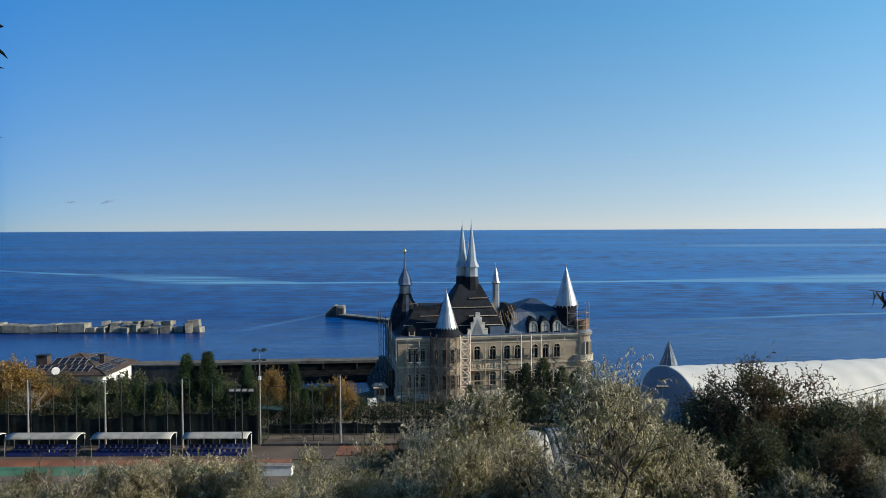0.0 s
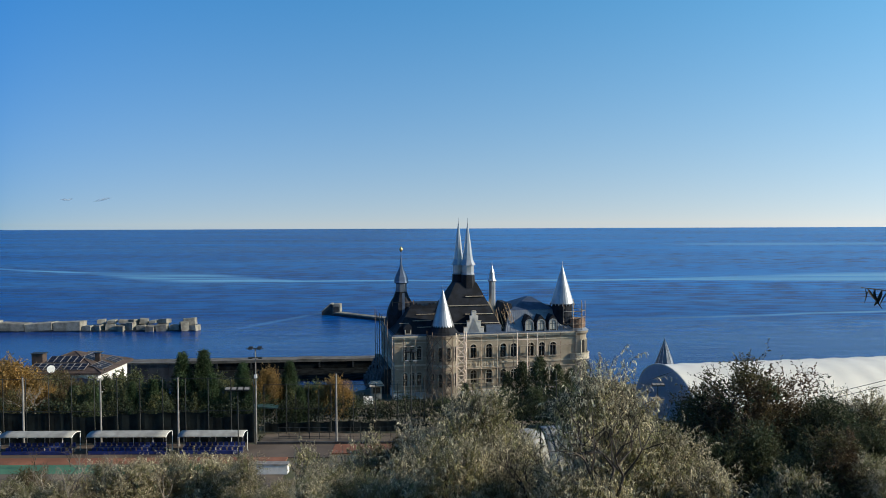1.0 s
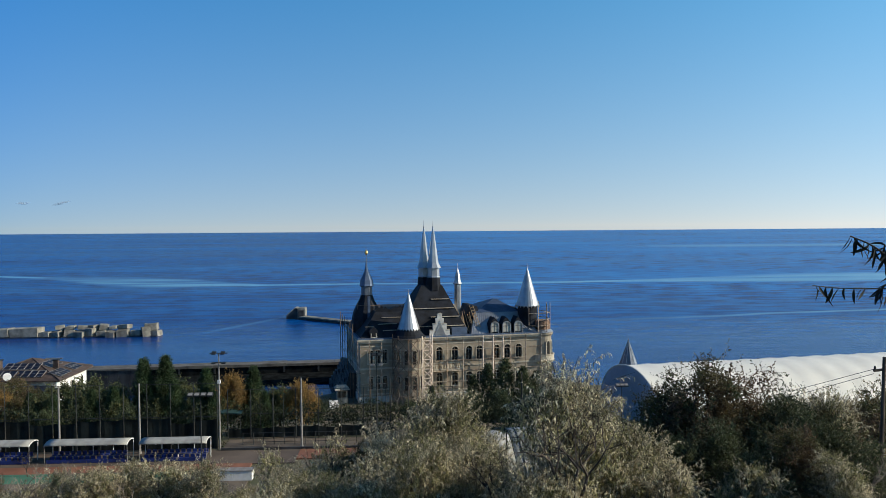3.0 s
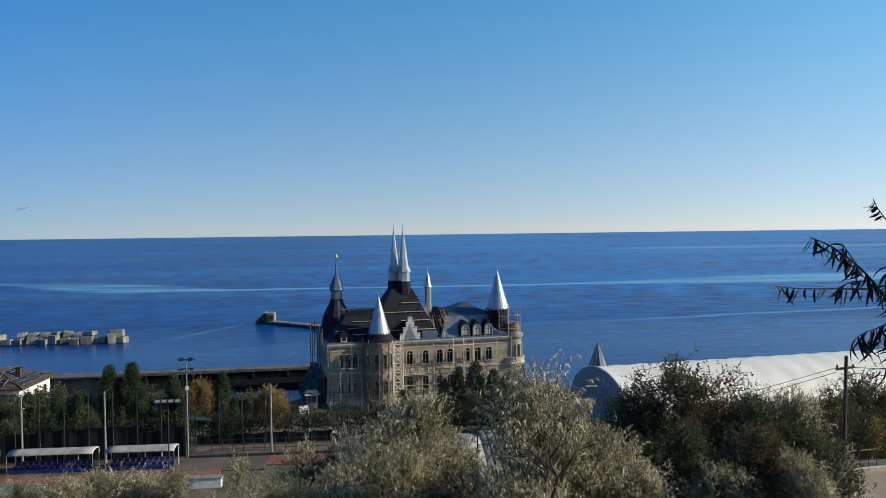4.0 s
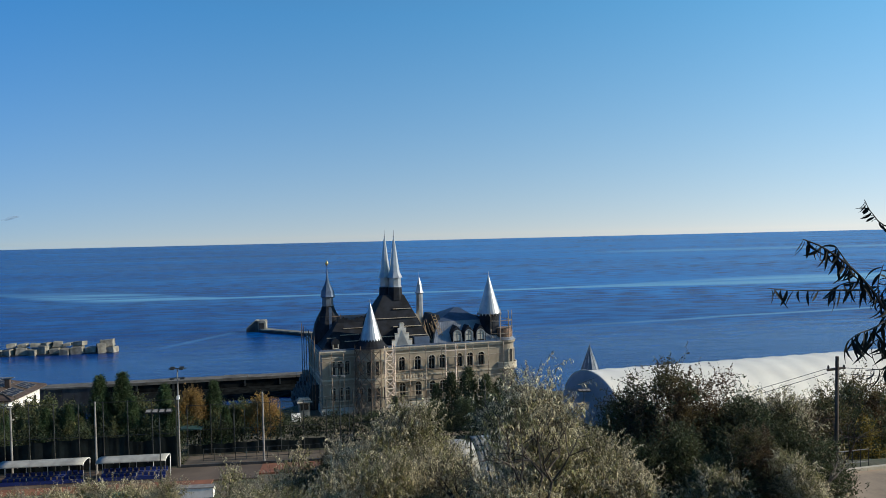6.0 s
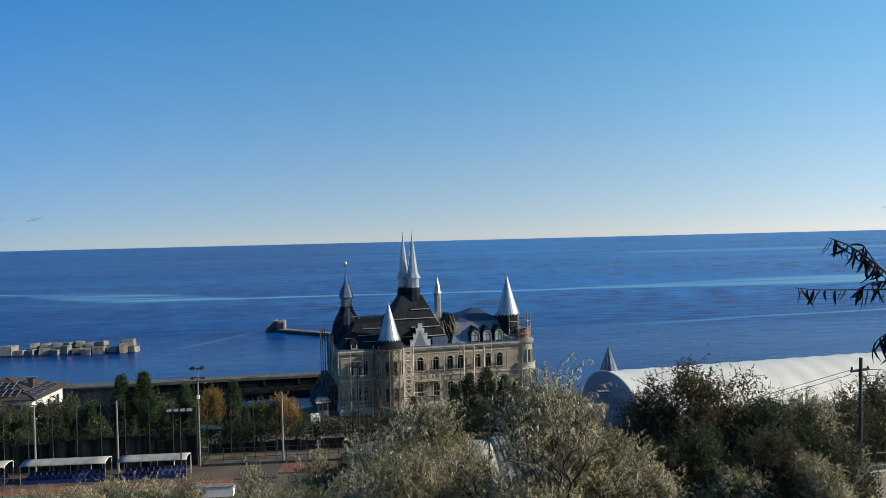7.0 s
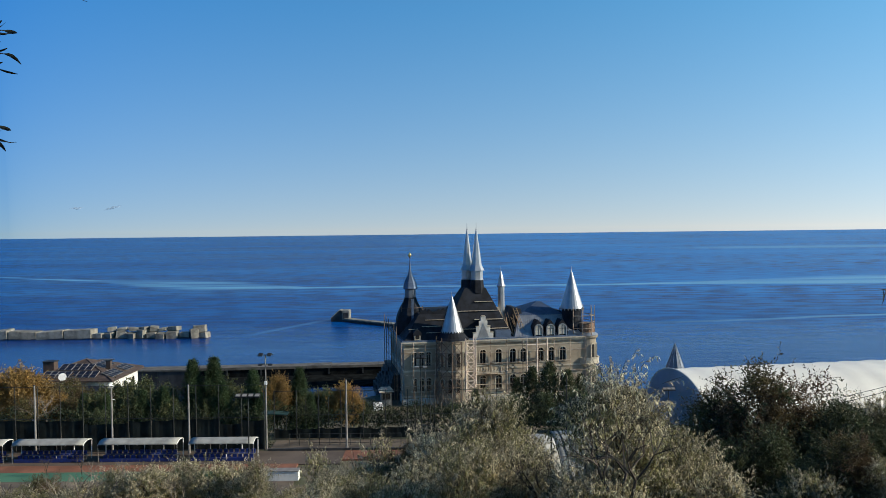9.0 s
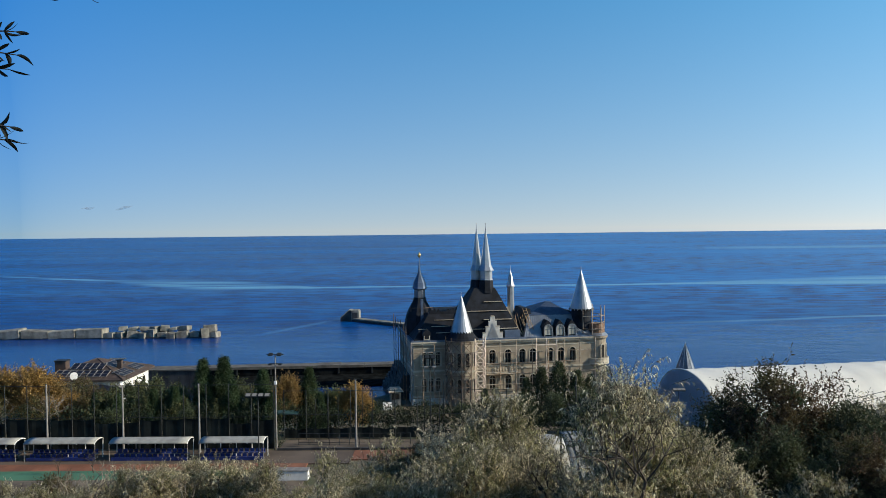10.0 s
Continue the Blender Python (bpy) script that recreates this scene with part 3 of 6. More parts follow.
for k, z in enumerate((14.6, 16.3, 17.9, 19.6)):
    f = (z - 12.98) / (22.2 - 12.98)
    u0, u1, v = 7.4 + f * 5.5, 21.5 - f * 4.4, 1.0 + f * 4.4
    part("roof_board", B(u0 + 0.45 * (u1 - u0) * (k % 2), u1 - 0.15, v - 0.34, v - 0.06, z - 0.05, z + 0.06), "plank", castle)

for k, (z, a, b) in enumerate(((14.2, 4.5, 8.0), (15.3, 3.8, 7.4), (16.4, 4.6, 8.8), (14.9, 1.2, 3.0))):
    f = (z - 12.98) / 4.52
    part("roof_board", B(a, b, 0.15 + f * 4.25 - 0.3, 0.15 + f * 4.25 - 0.05, z - 0.05, z + 0.05), "plank", castle)

# right roof
part("right_mansard", frustum(bmesh.new(), (21.6, 35.3, 0.2, 18), 12.98, (23.3, 32.4, 3.6, 14), 16.7), "zinc", castle, "ribbed grey metal mansard")
bm = bmesh.new()
frustum(bm, (23.2, 32.5, 3.5, 14.1), 16.7, (28.3, 29.2, 8.0, 9.0), 18.9)
part("right_hip", bm, "hip_blue", castle, "dull blue metal hip roof")
bm = bmesh.new()
for k in range(24):
    u = 22.0 + k * 0.57
    lo, hi = Vector((u, 0.16, 12.98)), Vector((23.3 + (u - 21.6) / 13.7 * 9.1, 3.56, 16.72))
    tube(bm, lo, hi, 0.05, n=4)
part("standing_seam", bm, "zinc", castle)
part("slate_flank", frustum(bmesh.new(), (31.2, 35.25, 0.25, 16), 13.0, (30.9, 32.4, 5.0, 12), 17.3), "slate", castle, "steep black slate end slope")
part("slate_flank", frustum(bmesh.new(), (21.7, 24.3, 1.6, 14), 13.0, (23.0, 24.0, 4.6, 12), 17.9), "slate", castle, "steep black slate end slope")
for u in (26.3, 28.7, 31.1):
    bm = prism(bmesh.new(), [(u - 1.08, 12.99), (u + 1.08, 12.99), (u + 1.08, 14.7), (u + 0.3, 15.75), (u, 16.05), (u - 0.3, 15.75), (u - 1.08, 14.7)], 0.1, 3.2)
    d = part("dormer", bm, "slate", castle, "black slate gabled dormer")
    bm = bmesh.new()
    o, i2 = arch_pts(u, 12.99, 1.72, 2.3, 10), arch_pts(u, 12.99, 1.36, 2.12, 10)
    for a, b, c, e in zip(o, o[1:], i2[1:], i2):
        prism(bm, [a, b, c, e], -0.1, 1.0)
    part("hood", bm, "zinc", d)
    part("pane", prism(bmesh.new(), arch_pts(u, 13.2, 1.25, 2.0, 10), 0.03, 0.1), "frame", d, "pale arched light")
    bm = B(u - 0.04, u + 0.04, -0.02, 0.03, 13.2, 15.15)
    box(bm, u - 0.6, u + 0.6, -0.02, 0.03, 14.3, 14.4)
    part("mullion", bm, "zinc_dark", d)
bm = B(1.95, 3.25, 0.05, 2.2, 13.0, 14.35)
d = part("dormer", bm, "zinc_dark", castle)
part("hood", prism(bmesh.new(), arch_pts(2.6, 13.9, 1.6, 1.0, 8), -0.05, 2.2), "slate", d)
part("pane", B(2.2, 3.0, 0.0, 0.05, 13.2, 14.2), "glass", d)
bm = bmesh.new()
for x0, x1, z0, z1 in ((2.05, 2.2, 13.05, 14.3), (3.0, 3.15, 13.05, 14.3), (2.2, 3.0, 14.2, 14.3), (2.2, 3.0, 13.05, 13.2)):
    box(bm, x0, x1, -0.04, 0.05, z0, z1)
part("window_frame", bm, "trim", d)

# stepped gable
pts = [(13.35, 12.98)]
for u, z in ((13.35, 14.0), (13.95, 14.0), (13.95, 15.2), (14.5, 15.2), (14.5, 16.3), (14.85, 16.3), (14.85, 17.15)):
    pts.append((u, z))
pts += [(30.6 - u, z) for u, z in pts[::-1]]
gab = part("stepped_gable", prism(bmesh.new(), pts, -0.1, 0.35), "gable", castle, "pale stone crow-stepped gable")
part("pediment", prism(bmesh.new(), [(14.2, 13.1), (16.4, 13.1), (15.3, 15.9)], -0.16, -0.1), "zinc", gab)
for u, z in ((13.65, 14.0), (14.22, 15.2), (15.3, 17.15), (16.38, 15.2), (16.95, 14.0)):
    part("coping", B(u - 0.36, u + 0.36, -0.18, 0.43, z, z + 0.12), "trim", gab)
part("gable_roof", frustum(bmesh.new(), (13.5, 17.1, 0.35, 5), 12.98, (15.2, 15.4, 0.35, 5), 16.4), "slate", castle)

# front tower
c = (9.3, 0.2)
tw = part("front_tower", lathe(bmesh.new(), [(3.0, GROUND), (3.0, 12.3), (3.2, 12.4), (3.35, 12.9), (3.1, 13.0)], 12, c), "limestone", castle)
part("skirt_roof", lathe(bmesh.new(), [(3.3, 13.0), (2.75, 13.45), (2.2, 14.2), (2.0, 14.7)], 24, c), "slate", tw, "flared dark skirt")
cone_bm = bmesh.new()
lathe(cone_bm, [(2.08, 14.65), (1.98, 14.95), (1.36, 17.0), (0.72, 19.2), (0.2, 20.9), (0.05, 21.3), (0.03, 22.0)], 24, c)
for k in range(24):
    a = 2 * math.pi * (k + 0.5) / 24
    p = Vector((c[0] + 2.06 * math.cos(a), c[1] + 2.06 * math.sin(a), 14.68))
    t = Vector((-math.sin(a), math.cos(a), 0)) * 0.26
    o = Vector((math.cos(a), math.sin(a), 0))
    vs = [cone_bm.verts.new(q) for q in (p - t, p + t, p + o * 0.16 + Vector((0, 0, -0.42)), p - t + o * 0.05, p + t + o * 0.05)]
    cone_bm.faces.new((vs[0], vs[1], vs[2]))
    cone_bm.faces.new((vs[3], vs[4], vs[2]))
part("cone", cone_bm, "zinc", tw, "bright zinc cone with a toothed hem")
for a in (-140, -110, -80, -50, -20):
    for sill, h in ((3.3, 2.5), (8.15, 2.6)):
        hold = pose(c[0] + 2.98 * math.cos(radians(a)), c[1] + 2.98 * math.sin(radians(a)), 0, 0, 0, a + 90)
        bm = bmesh.new()
        o, i2 = arch_pts(0, sill, 1.0, h + 0.1), arch_pts(0, sill, 0.7, h)
        for p, q, r, s in zip(o, o[1:], i2[1:], i2):
            prism(bm, [p, q, r, s], -0.12, 0.12)
        part("window_frame", bm, "trim", tw).matrix_basis = hold
        part("pane", prism(bmesh.new(), i2, -0.04, 0.1), "glass", tw).matrix_basis = hold
part("string_course", lathe(bmesh.new(), [(3.0, 7.0), (3.18, 7.05), (3.18, 7.35), (3.0, 7.4)], 12, c, caps=False), "trim", tw)

# right tower with its slate drum and zinc cone, and the round corner bay
c = (34.05, 3.0)
tw = part("right_tower", lathe(bmesh.new(), [(2.3, 12.6), (2.2, 13.4), (1.9, 16.0), (2.0, 17.6), (2.1, 18.1)], 20, c), "slate", castle, "dark slate drum")
bm = lathe(bmesh.new(), [(2.32, 17.9), (2.2, 18.3), (1.5, 20.6), (0.75, 23.2), (0.2, 25.0), (0.05, 25.5), (0.03, 26.3)], 24, c)
part("cone", bm, "zinc", tw, "bright zinc cone")
bm = bmesh.new()
for k in range(20):
    a = 2 * math.pi * k / 20
    tube(bm, (c[0] + 2.3 * math.cos(a), c[1] + 2.3 * math.sin(a), 18.0), (c[0] + 2.42 * math.cos(a), c[1] + 2.42 * math.sin(a), 17.55), 0.2, 0.02, 4)
part("toothed_hem", bm, "zinc", tw)
c = (36.5, 1.5)
bay = part("corner_bay", lathe(bmesh.new(), [(1.9, GROUND), (1.9, 6.9), (2.1, 7.1), (1.9, 7.3), (1.9, 12.0), (2.25, 12.4), (2.3, 12.75), (1.9, 12.8)], 20, c), "limestone", castle, "round limestone corner bay")
part("brick_drum", lathe(bmesh.new(), [(1.6, 12.8), (1.6, 15.0), (1.5, 15.1)], 16, c), "brick", bay, "raw unplastered brick drum")
part("bay_roof", lathe(bmesh.new(), [(2.35, 12.8), (2.0, 13.1), (1.75, 13.3)], 20, c), "zinc", bay)
bb = part("balcony", lathe(bmesh.new(), [(2.0, 6.9), (2.5, 7.2), (2.55, 7.4), (2.45, 7.45), (2.45, 8.25), (2.55, 8.3), (2.55, 8.45), (2.3, 8.45), (2.3, 7.5)], 20, c), "trim", bay)
for a in (-70, -30, 10):
    for sill in (3.2, 8.5):
        hold = pose(c[0] + 1.88 * math.cos(radians(a)), c[1] + 1.88 * math.sin(radians(a)), 0, 0, 0, a + 90)
        bm = bmesh.new()
        o, i2 = arch_pts(0, sill, 1.1, 2.7), arch_pts(0, sill, 0.75, 2.55)
        for p, q, r, s in zip(o, o[1:], i2[1:], i2):
            prism(bm, [p, q, r, s], -0.14, 0.12)
        part("window_frame", bm, "trim", bay).matrix_basis = hold
        part("pane", prism(bmesh.new(), i2, -0.05, 0.1), "glass", bay).matrix_basis = hold

# twin spires
for u, v, k in ((14.03, 8.0, 0.93), (15.5, 6.2, 1.0)):
    sp = part("spire_base", lathe(bmesh.new(), [(1.55 * k, 21.2), (1.35 * k, 23.7)], 8, (u, v), math.pi / 8), "slate", castle)
    part("spire_drum", lathe(bmesh.new(), [(1.32 * k, 23.7), (1.38 * k, 23.8), (1.25 * k, 24.0), (1.25 * k, 25.7)], 8, (u, v), math.pi / 8), "zinc", sp)
    part("spire", lathe(bmesh.new(), [(1.62 * k, 25.6), (1.5 * k, 25.8), (1.05 * k, 26.7), (0.85 * k, 28.2), (0.5 * k, 31.0), (0.16, 33.3), (0.1, 33.6), (0.14, 33.75), (0.05, 33.9), (0.03, 35.0)], 8, (u, v), math.pi / 8), "zinc", sp, "folded bright zinc spire")

# slim chimney turret
sp = part("slim_turret", lathe(bmesh.new(), [(0.8, 13.0), (0.72, 16.0), (0.68, 22.1)], 8, (21.2, 9), math.pi / 8), "zinc", castle)
part("turret_cap", lathe(bmesh.new(), [(0.68, 21.95), (1.0, 22.15), (0.7, 22.6), (0.5, 23.6), (0.55, 23.7), (0.14, 25.0), (0.03, 25.4), (0.025, 26.3)], 8, (21.2, 9)), "zinc", sp)

# left onion turret
c = (2.7, 10.0)
sp = part("left_turret", lathe(bmesh.new(), [(3.1, 12.9), (3.05, 15.9), (2.75, 17.0), (2.15, 18.3), (1.5, 19.4), (1.2, 20.3)], 8, c, math.pi / 8), "slate", castle, "dark slate octagonal turret")
part("drum", lathe(bmesh.new(), [(1.15, 20.3), (1.1, 22.0)], 8, c, math.pi / 8), "zinc_dark", sp)
part("onion_dome", lathe(bmesh.new(), [(1.2, 21.9), (1.55, 22.1), (1.4, 22.5), (1.3, 23.2), (0.85, 24.1), (0.45, 24.9), (0.22, 25.8), (0.1, 27.2), (0.05, 28.2)], 8, c, math.pi / 8), "lead_blue", sp, "blue-grey metal onion dome")
part("vane", lathe(bmesh.new(), [(0.05, 28.2), (0.3, 28.5), (0.36, 28.75), (0.25, 29.0), (0.04, 29.3)], 10, c), "gold", sp, "gilt ball finial")
bm = B(2.45, 2.95, 6.6, 7.1, 12.9, 20.2)
part("chimney", bm, "lead_blue", castle)
bm = B(23.0, 24.2, 5.0, 6.2, 13.0, 17.6)
part("chimney", bm, "slate", castle)
bm = B(17.8, 20.8, 0.3, 2.2, 12.98, 14.3)
part("parapet_box", bm, "lead_blue", castle)

# loose timber, ladder and laths on the roof by the slim turret
laths = empty("timber_laths", CASTLE, "raw pine laths leaning on the half-stripped roof", "timber")
rng = random.Random(3)
for k in range(14):
    u = 20.6 + rng.random() * 3.0
    part("lath", tube(bmesh.new(), (u, 1.2 + rng.random(), 13.1), (u - 1.6 + rng.random() * 1.2, 2.4 + rng.random(), 15.6 + 2.0 * rng.random()), 0.06, n=4), "timber", laths)
ladder = empty("ladder", CASTLE, "wooden ladder leaning on the roof", "ladder")
for s in (0, 0.7):
    part("rail", tube(bmesh.new(), (23.4 + s, 0.9, 13.0), (21.9 + s, 2.6, 18.3), 0.06, n=4), "timber", ladder)
for k in range(9):
    f = (k + 0.7) / 9.5
    part("rung", tube(bmesh.new(), (23.4 - 1.5 * f, 0.9 + 1.7 * f, 13 + 5.3 * f), (24.1 - 1.5 * f, 0.9 + 1.7 * f, 13 + 5.3 * f), 0.04, n=4), "timber", ladder)


# ---- scaffolding ----
def scaffold(label, path, z0, z1, dz, tubes="tube", boards=True, cross=False, depth=0.0, keep=1.0, seed=0):
    """Uprights at the plan points of path, ledgers between them, boards on the lifts and crosses where wanted."""
    s = empty("scaffolding", CASTLE, label, "scaffolding", "scaffolding on the castle")
    r = random.Random(seed)
    thick = 1.5 if tubes == "pale_tube" else 1.0
    for u, v in path:
        part("upright", tube(bmesh.new(), (u, v, z0), (u, v, z1 + r.random() * 0.8), 0.075 * thick, n=5), tubes, s)
    levels = []
    z = z0 + dz
    while z <= z1:
        levels.append(z)
        z += dz
    for (a, b) in zip(path, path[1:]):
        for k, z in enumerate(levels):
            if r.random() < keep:
                part("ledger", tube(bmesh.new(), (*a, z), (*b, z), 0.065 * thick, n=5), tubes, s)
            if boards and r.random() < 0.6 * keep:
                d = (Vector(b) - Vector(a)).normalized()
                m = Matrix(((d.x, -d.y, 0, a[0]), (d.y, d.x, 0, a[1]), (0, 0, 1, 0), (0, 0, 0, 1)))
                part("board", B(0, (Vector(b) - Vector(a)).length, 0.02, 0.5, z - 0.1, z - 0.04, m=m), "plank", s)
            if cross:
                part("brace", tube(bmesh.new(), (*a, z - dz), (*b, z), 0.065 * thick, n=5), tubes, s)
                part("brace", tube(bmesh.new(), (*b, z - dz), (*a, z), 0.065 * thick, n=5), tubes, s)
    return s


scaffold("thin steel scaffolding with boards along the castle front", [(13.2 + 3.15 * k, -1.5) for k in range(8)], GROUND, 12.2, 2.0, keep=0.75, seed=1)
scaffold("rusty steel scaffolding round the front tower", [(6.0, -1.0), (6.6, -3.4), (8.4, -4.2), (10.2, -4.2)], GROUND, 13.0, 2.1, tubes="rust_tube", cross=True, seed=2)
scaffold("pale cross-braced scaffold tower beside the front tower", [(11.0, -4.0), (12.9, -4.0), (12.9, -2.0)], GROUND, 13.4, 1.75, tubes="pale_tube", cross=True, boards=False, seed=3)
scaffold("dark steel scaffolding on the shaded side wall", [(-1.3, 0.5), (-1.3, 5), (-1.3, 9.5), (-1.3, 14), (-1.3, 18.5), (-1.3, 22.5)], GROUND, 15.5, 2.0, tubes="rust_tube", boards=False, keep=0.8, seed=4)
scaffold("thin scaffolding on the shaded bay beside the tower", [(-0.6, -1.3), (1.6, -1.3), (3.8, -1.3), (5.8, -1.3)], GROUND, 12.0, 2.1, boards=False, keep=0.7, seed=6)
scaffold("steel scaffolding with boards round the corner turret", [(33.4, 0.3), (35.0, -0.6), (36.8, -0.6), (38.0, 0.8), (38.0, 2.8), (37.0, 4.6)], 12.9, 17.8, 1.25, keep=0.9, seed=5)
scaffold("boarded scaffold platform at the turret", [(0.6, 7.6), (2.7, 6.9), (4.8, 7.6)], 17.6, 18.6, 0.8, tubes="rust_tube", boards=False, keep=1.0, seed=8)

scaffold("pale boarded trestle platform at the eaves", [(23.2, -2.3), (25.2, -2.3), (27.2, -2.3)], GROUND, 12.7, 11.3, tubes="pale_tube", seed=9)

# ---- small hut and embankment beside the castle ----
bank = empty("embankment", None, "dark stepped stone embankment against the castle side", "embankment")
rng = random.Random(12)
for k in range(8):
    v = 5.5
    while v < 23:
        run = rng.uniform(1.6, 3.0)
        # near-black stones carry the bank's shade in their colour
        part("stone", B(-3.9 + 0.36 * k + rng.uniform(-0.15, 0.15), 0, v, v + run - 0.06, 0.75 * k - 0.4, 0.75 * k + 0.33), "wet", bank)
        v += run
bank.matrix_basis = CASTLE
hut = empty("hut", CASTLE @ pose(-3.4, 1.0, 1.0), "small kiosk with a pale yellow canopy by the water", "hut")
part("wall", B(-1.0, 1.0, -0.8, 0.9, -0.9, 2.6), "concrete", hut)
part("canopy", frustum(bmesh.new(), (-1.4, 1.4, -1.6, 1.2), 2.6, (-0.9, 0.9, -0.4, 0.8), 3.2), "plank", hut, "pale yellow canopy")
part("opening", B(-0.7, 0.7, -0.86, -0.8, 1.1, 2.2), "glass", hut)
steps = empty("steps", CASTLE @ pose(-5.9, -3.0, 0.5), "pale concrete steps beside the kiosk", "steps")
for k in range(6):
    part("step", B(0, 1.6, k * 0.35, k * 0.35 + 0.6, -0.4, 0.45 + 0.18 * k), "white", steps)


# ---- harbour ----
def block(parent, x, y, z, sx, sy, sz, turn, seed, name="block", material="harbour"):
    r = random.Random(seed)
    bm = B(-sx / 2, sx / 2, -sy / 2, sy / 2, 0, sz)
    bmesh.ops.bevel(bm, geom=bm.edges[:], offset=0.12, segments=1, affect="EDGES")
    for v in bm.verts:
        v.co += Vector((r.uniform(-0.1, 0.1), r.uniform(-0.1, 0.1), r.uniform(-0.1, 0.1)))
    ob = part(name, bm, material, parent)
    ob.matrix_basis = pose(x, y, z, r.uniform(-5, 5), r.uniform(-7, 7), turn)
    return ob


bw = empty("breakwater", None, "breakwater of tumbled weathered concrete blocks", "breakwater")
r = random.Random(9)
part("footing", B(-150, -77.6, 246.8, 252.5, -3, 0.35), "wet", bw, "wet dark waterline")
x = -149.0
while x < -116:
    block(bw, x + 4.4, 249.3, 0.1, 8.6, 5.0, 2.7 + r.uniform(-0.2, 0.2), r.uniform(-1, 1), int(-x), "slab")
    x += 8.9
while x < -78:
    w = r.uniform(2.6, 4.2)
    block(bw, x + w / 2, 248.6 + r.uniform(-0.8, 0.8), -0.2, w * 0.86, 3.8, r.uniform(1.9, 3.2), r.uniform(-24, 24), int(-x * 7))
    if r.random() < 0.45:
        block(bw, x + w / 2, 250.2, 2.2, w * 0.8, 2.8, r.uniform(0.9, 1.7), r.uniform(-20, 20), int(-x * 11))
    x += w
block(bw, -79.6, 249.6, 1.6, 3.6, 3.4, 2.3, 6, 77)

pier = empty("pier", None, "low dark pier ending in tumbled concrete blocks", "pier")
DECK = pose(-38.2, 289.2, 0, 0, 0, -42)
part("deck", B(0, 46, -1.7, 1.7, -2, 1.15), "harbour", pier, "sunlit worn concrete deck").matrix_basis = DECK
part("fender", B(0, 46, -1.95, -1.72, -1, 0.7), "wet", pier, "dark wet waterline").matrix_basis = DECK
head = part("head_block", prism(bmesh.new(), [(-39.4, -0.5), (-36.6, -0.5), (-36.6, 3.8), (-37.0, 4.15), (-39.4, 4.05)], 287.5, 292.5), "harbour", pier, "pale upright concrete block")
# no recess in the shape: a dark panel paints its shade
part("hollow", B(-39.1, -37.1, 287.44, 287.5, 0.9, 3.3), "wet", head, "flat dark panel painting the shade of a recess")
# the head's shaded left side is put into the buttress's dark colour
part("buttress", prism(bmesh.new(), [(-43.6, -0.5), (-39.44, -0.5), (-39.44, 3.95), (-40.3, 3.95), (-43.5, 1.1)], 287.9, 292.2), "wet", pier, "dark sloped concrete buttress")
part("buttress_cap", prism(bmesh.new(), [(-43.6, 1.16), (-40.3, 4.0), (-39.5, 4.0), (-39.5, 4.26), (-40.5, 4.26), (-43.7, 1.45)], 287.6, 292.4), "harbour", pier)

quay = empty("quay", None, "long low concrete quay wall with a shaded face", "quay")
part("quay_wall", B(-62, 48, 0, 3.2, -3, 1.9), "quay_shade", quay).matrix_basis = pose(-15, 182.0, 0, 0, 0, 4.6)
QUAY = pose(-15, 182.0, 0, 0, 0, 4.6)
for k in range(20):
    g = random.Random(300 + k)
    x0 = -62 + 5.5 * k
    part("quay_coping", B(x0 + 0.03, x0 + 5.47, -0.3 + g.uniform(-0.06, 0.06), 3.5, 1.904, 2.5 + g.uniform(-0.05, 0.08)), "quay_stone", quay, "pale worn coping").matrix_basis = QUAY
# added ledge stands in for the quay's dark reflection on the water
part("quay_step", B(-62, 14, -13.0, -0.02, -3, 0.3), "quay_shade", quay, "dark ledge added for the quay's reflection on the water").matrix_basis = QUAY
for k in range(14):
    part("fender", B(-60 + 7.8 * k, -59.6 + 7.8 * k, -0.25, -0.02, 0.56, 1.9), "metal_dark", quay).matrix_basis = QUAY
sea_wall = empty("sea_wall", None, "dark shaded stone sea wall with a pale coping", "sea wall")
for k in range(5):
    part("wall_block", B(-64.5 + 2.2 * k, -62.33 + 2.2 * k, 160.0, 162.4, -1.5, 5.2), "wet", sea_wall)
part("coping", B(-64.6, -53.4, 159.8, 162.6, 5.204, 5.5), "quay_stone", sea_wall)

# ---- white arched hall ----
hall = empty("arched_hall", pose(32.6, 112.0, 5.2, 0, 0, 9.5), "large white membrane sports hall with an arched roof", "sports hall")
HALF, HIGH, LONG, BAYS = 10.5, 8.1, 62.0, 15


def arch_at(a, k=1.0):
    return (HALF * k * math.cos(a), HIGH * (k if k > 1 else 1) * math.sin(a) ** 0.86)


n = 28
V, Q = [], []
for b in range(BAYS * 4 + 1):
    f = b / 4
    sag = 0.12 * math.sin(math.pi * (f % 1.0)) if b % 4 else 0.0
    for k in range(n + 1):
        a = math.pi * k / n
        y, z = arch_at(a)
        V.append((LONG * b / (BAYS * 4), y * (1 - sag / HALF), z * (1 - sag / HIGH)))
for b in range(BAYS * 4):
    for k in range(n):
        i = b * (n + 1) + k
        Q.append((i, i + 1, i + n + 2, i + n + 1))
fast_mesh("roof_skin", V, Q, "membrane", hall, "taut white membrane with ribs")
for b in (0, BAYS):
    bm = bmesh.new()
    for k in range(n):
        (y0, z0), (y1, z1) = arch_at(math.pi * k / n), arch_at(math.pi * (k + 1) / n)
        x = LONG * b / BAYS
        tube(bm, (x, y0, z0), (x, y1, z1), 0.11, n=5)
    part("rib", bm, "membrane", hall)
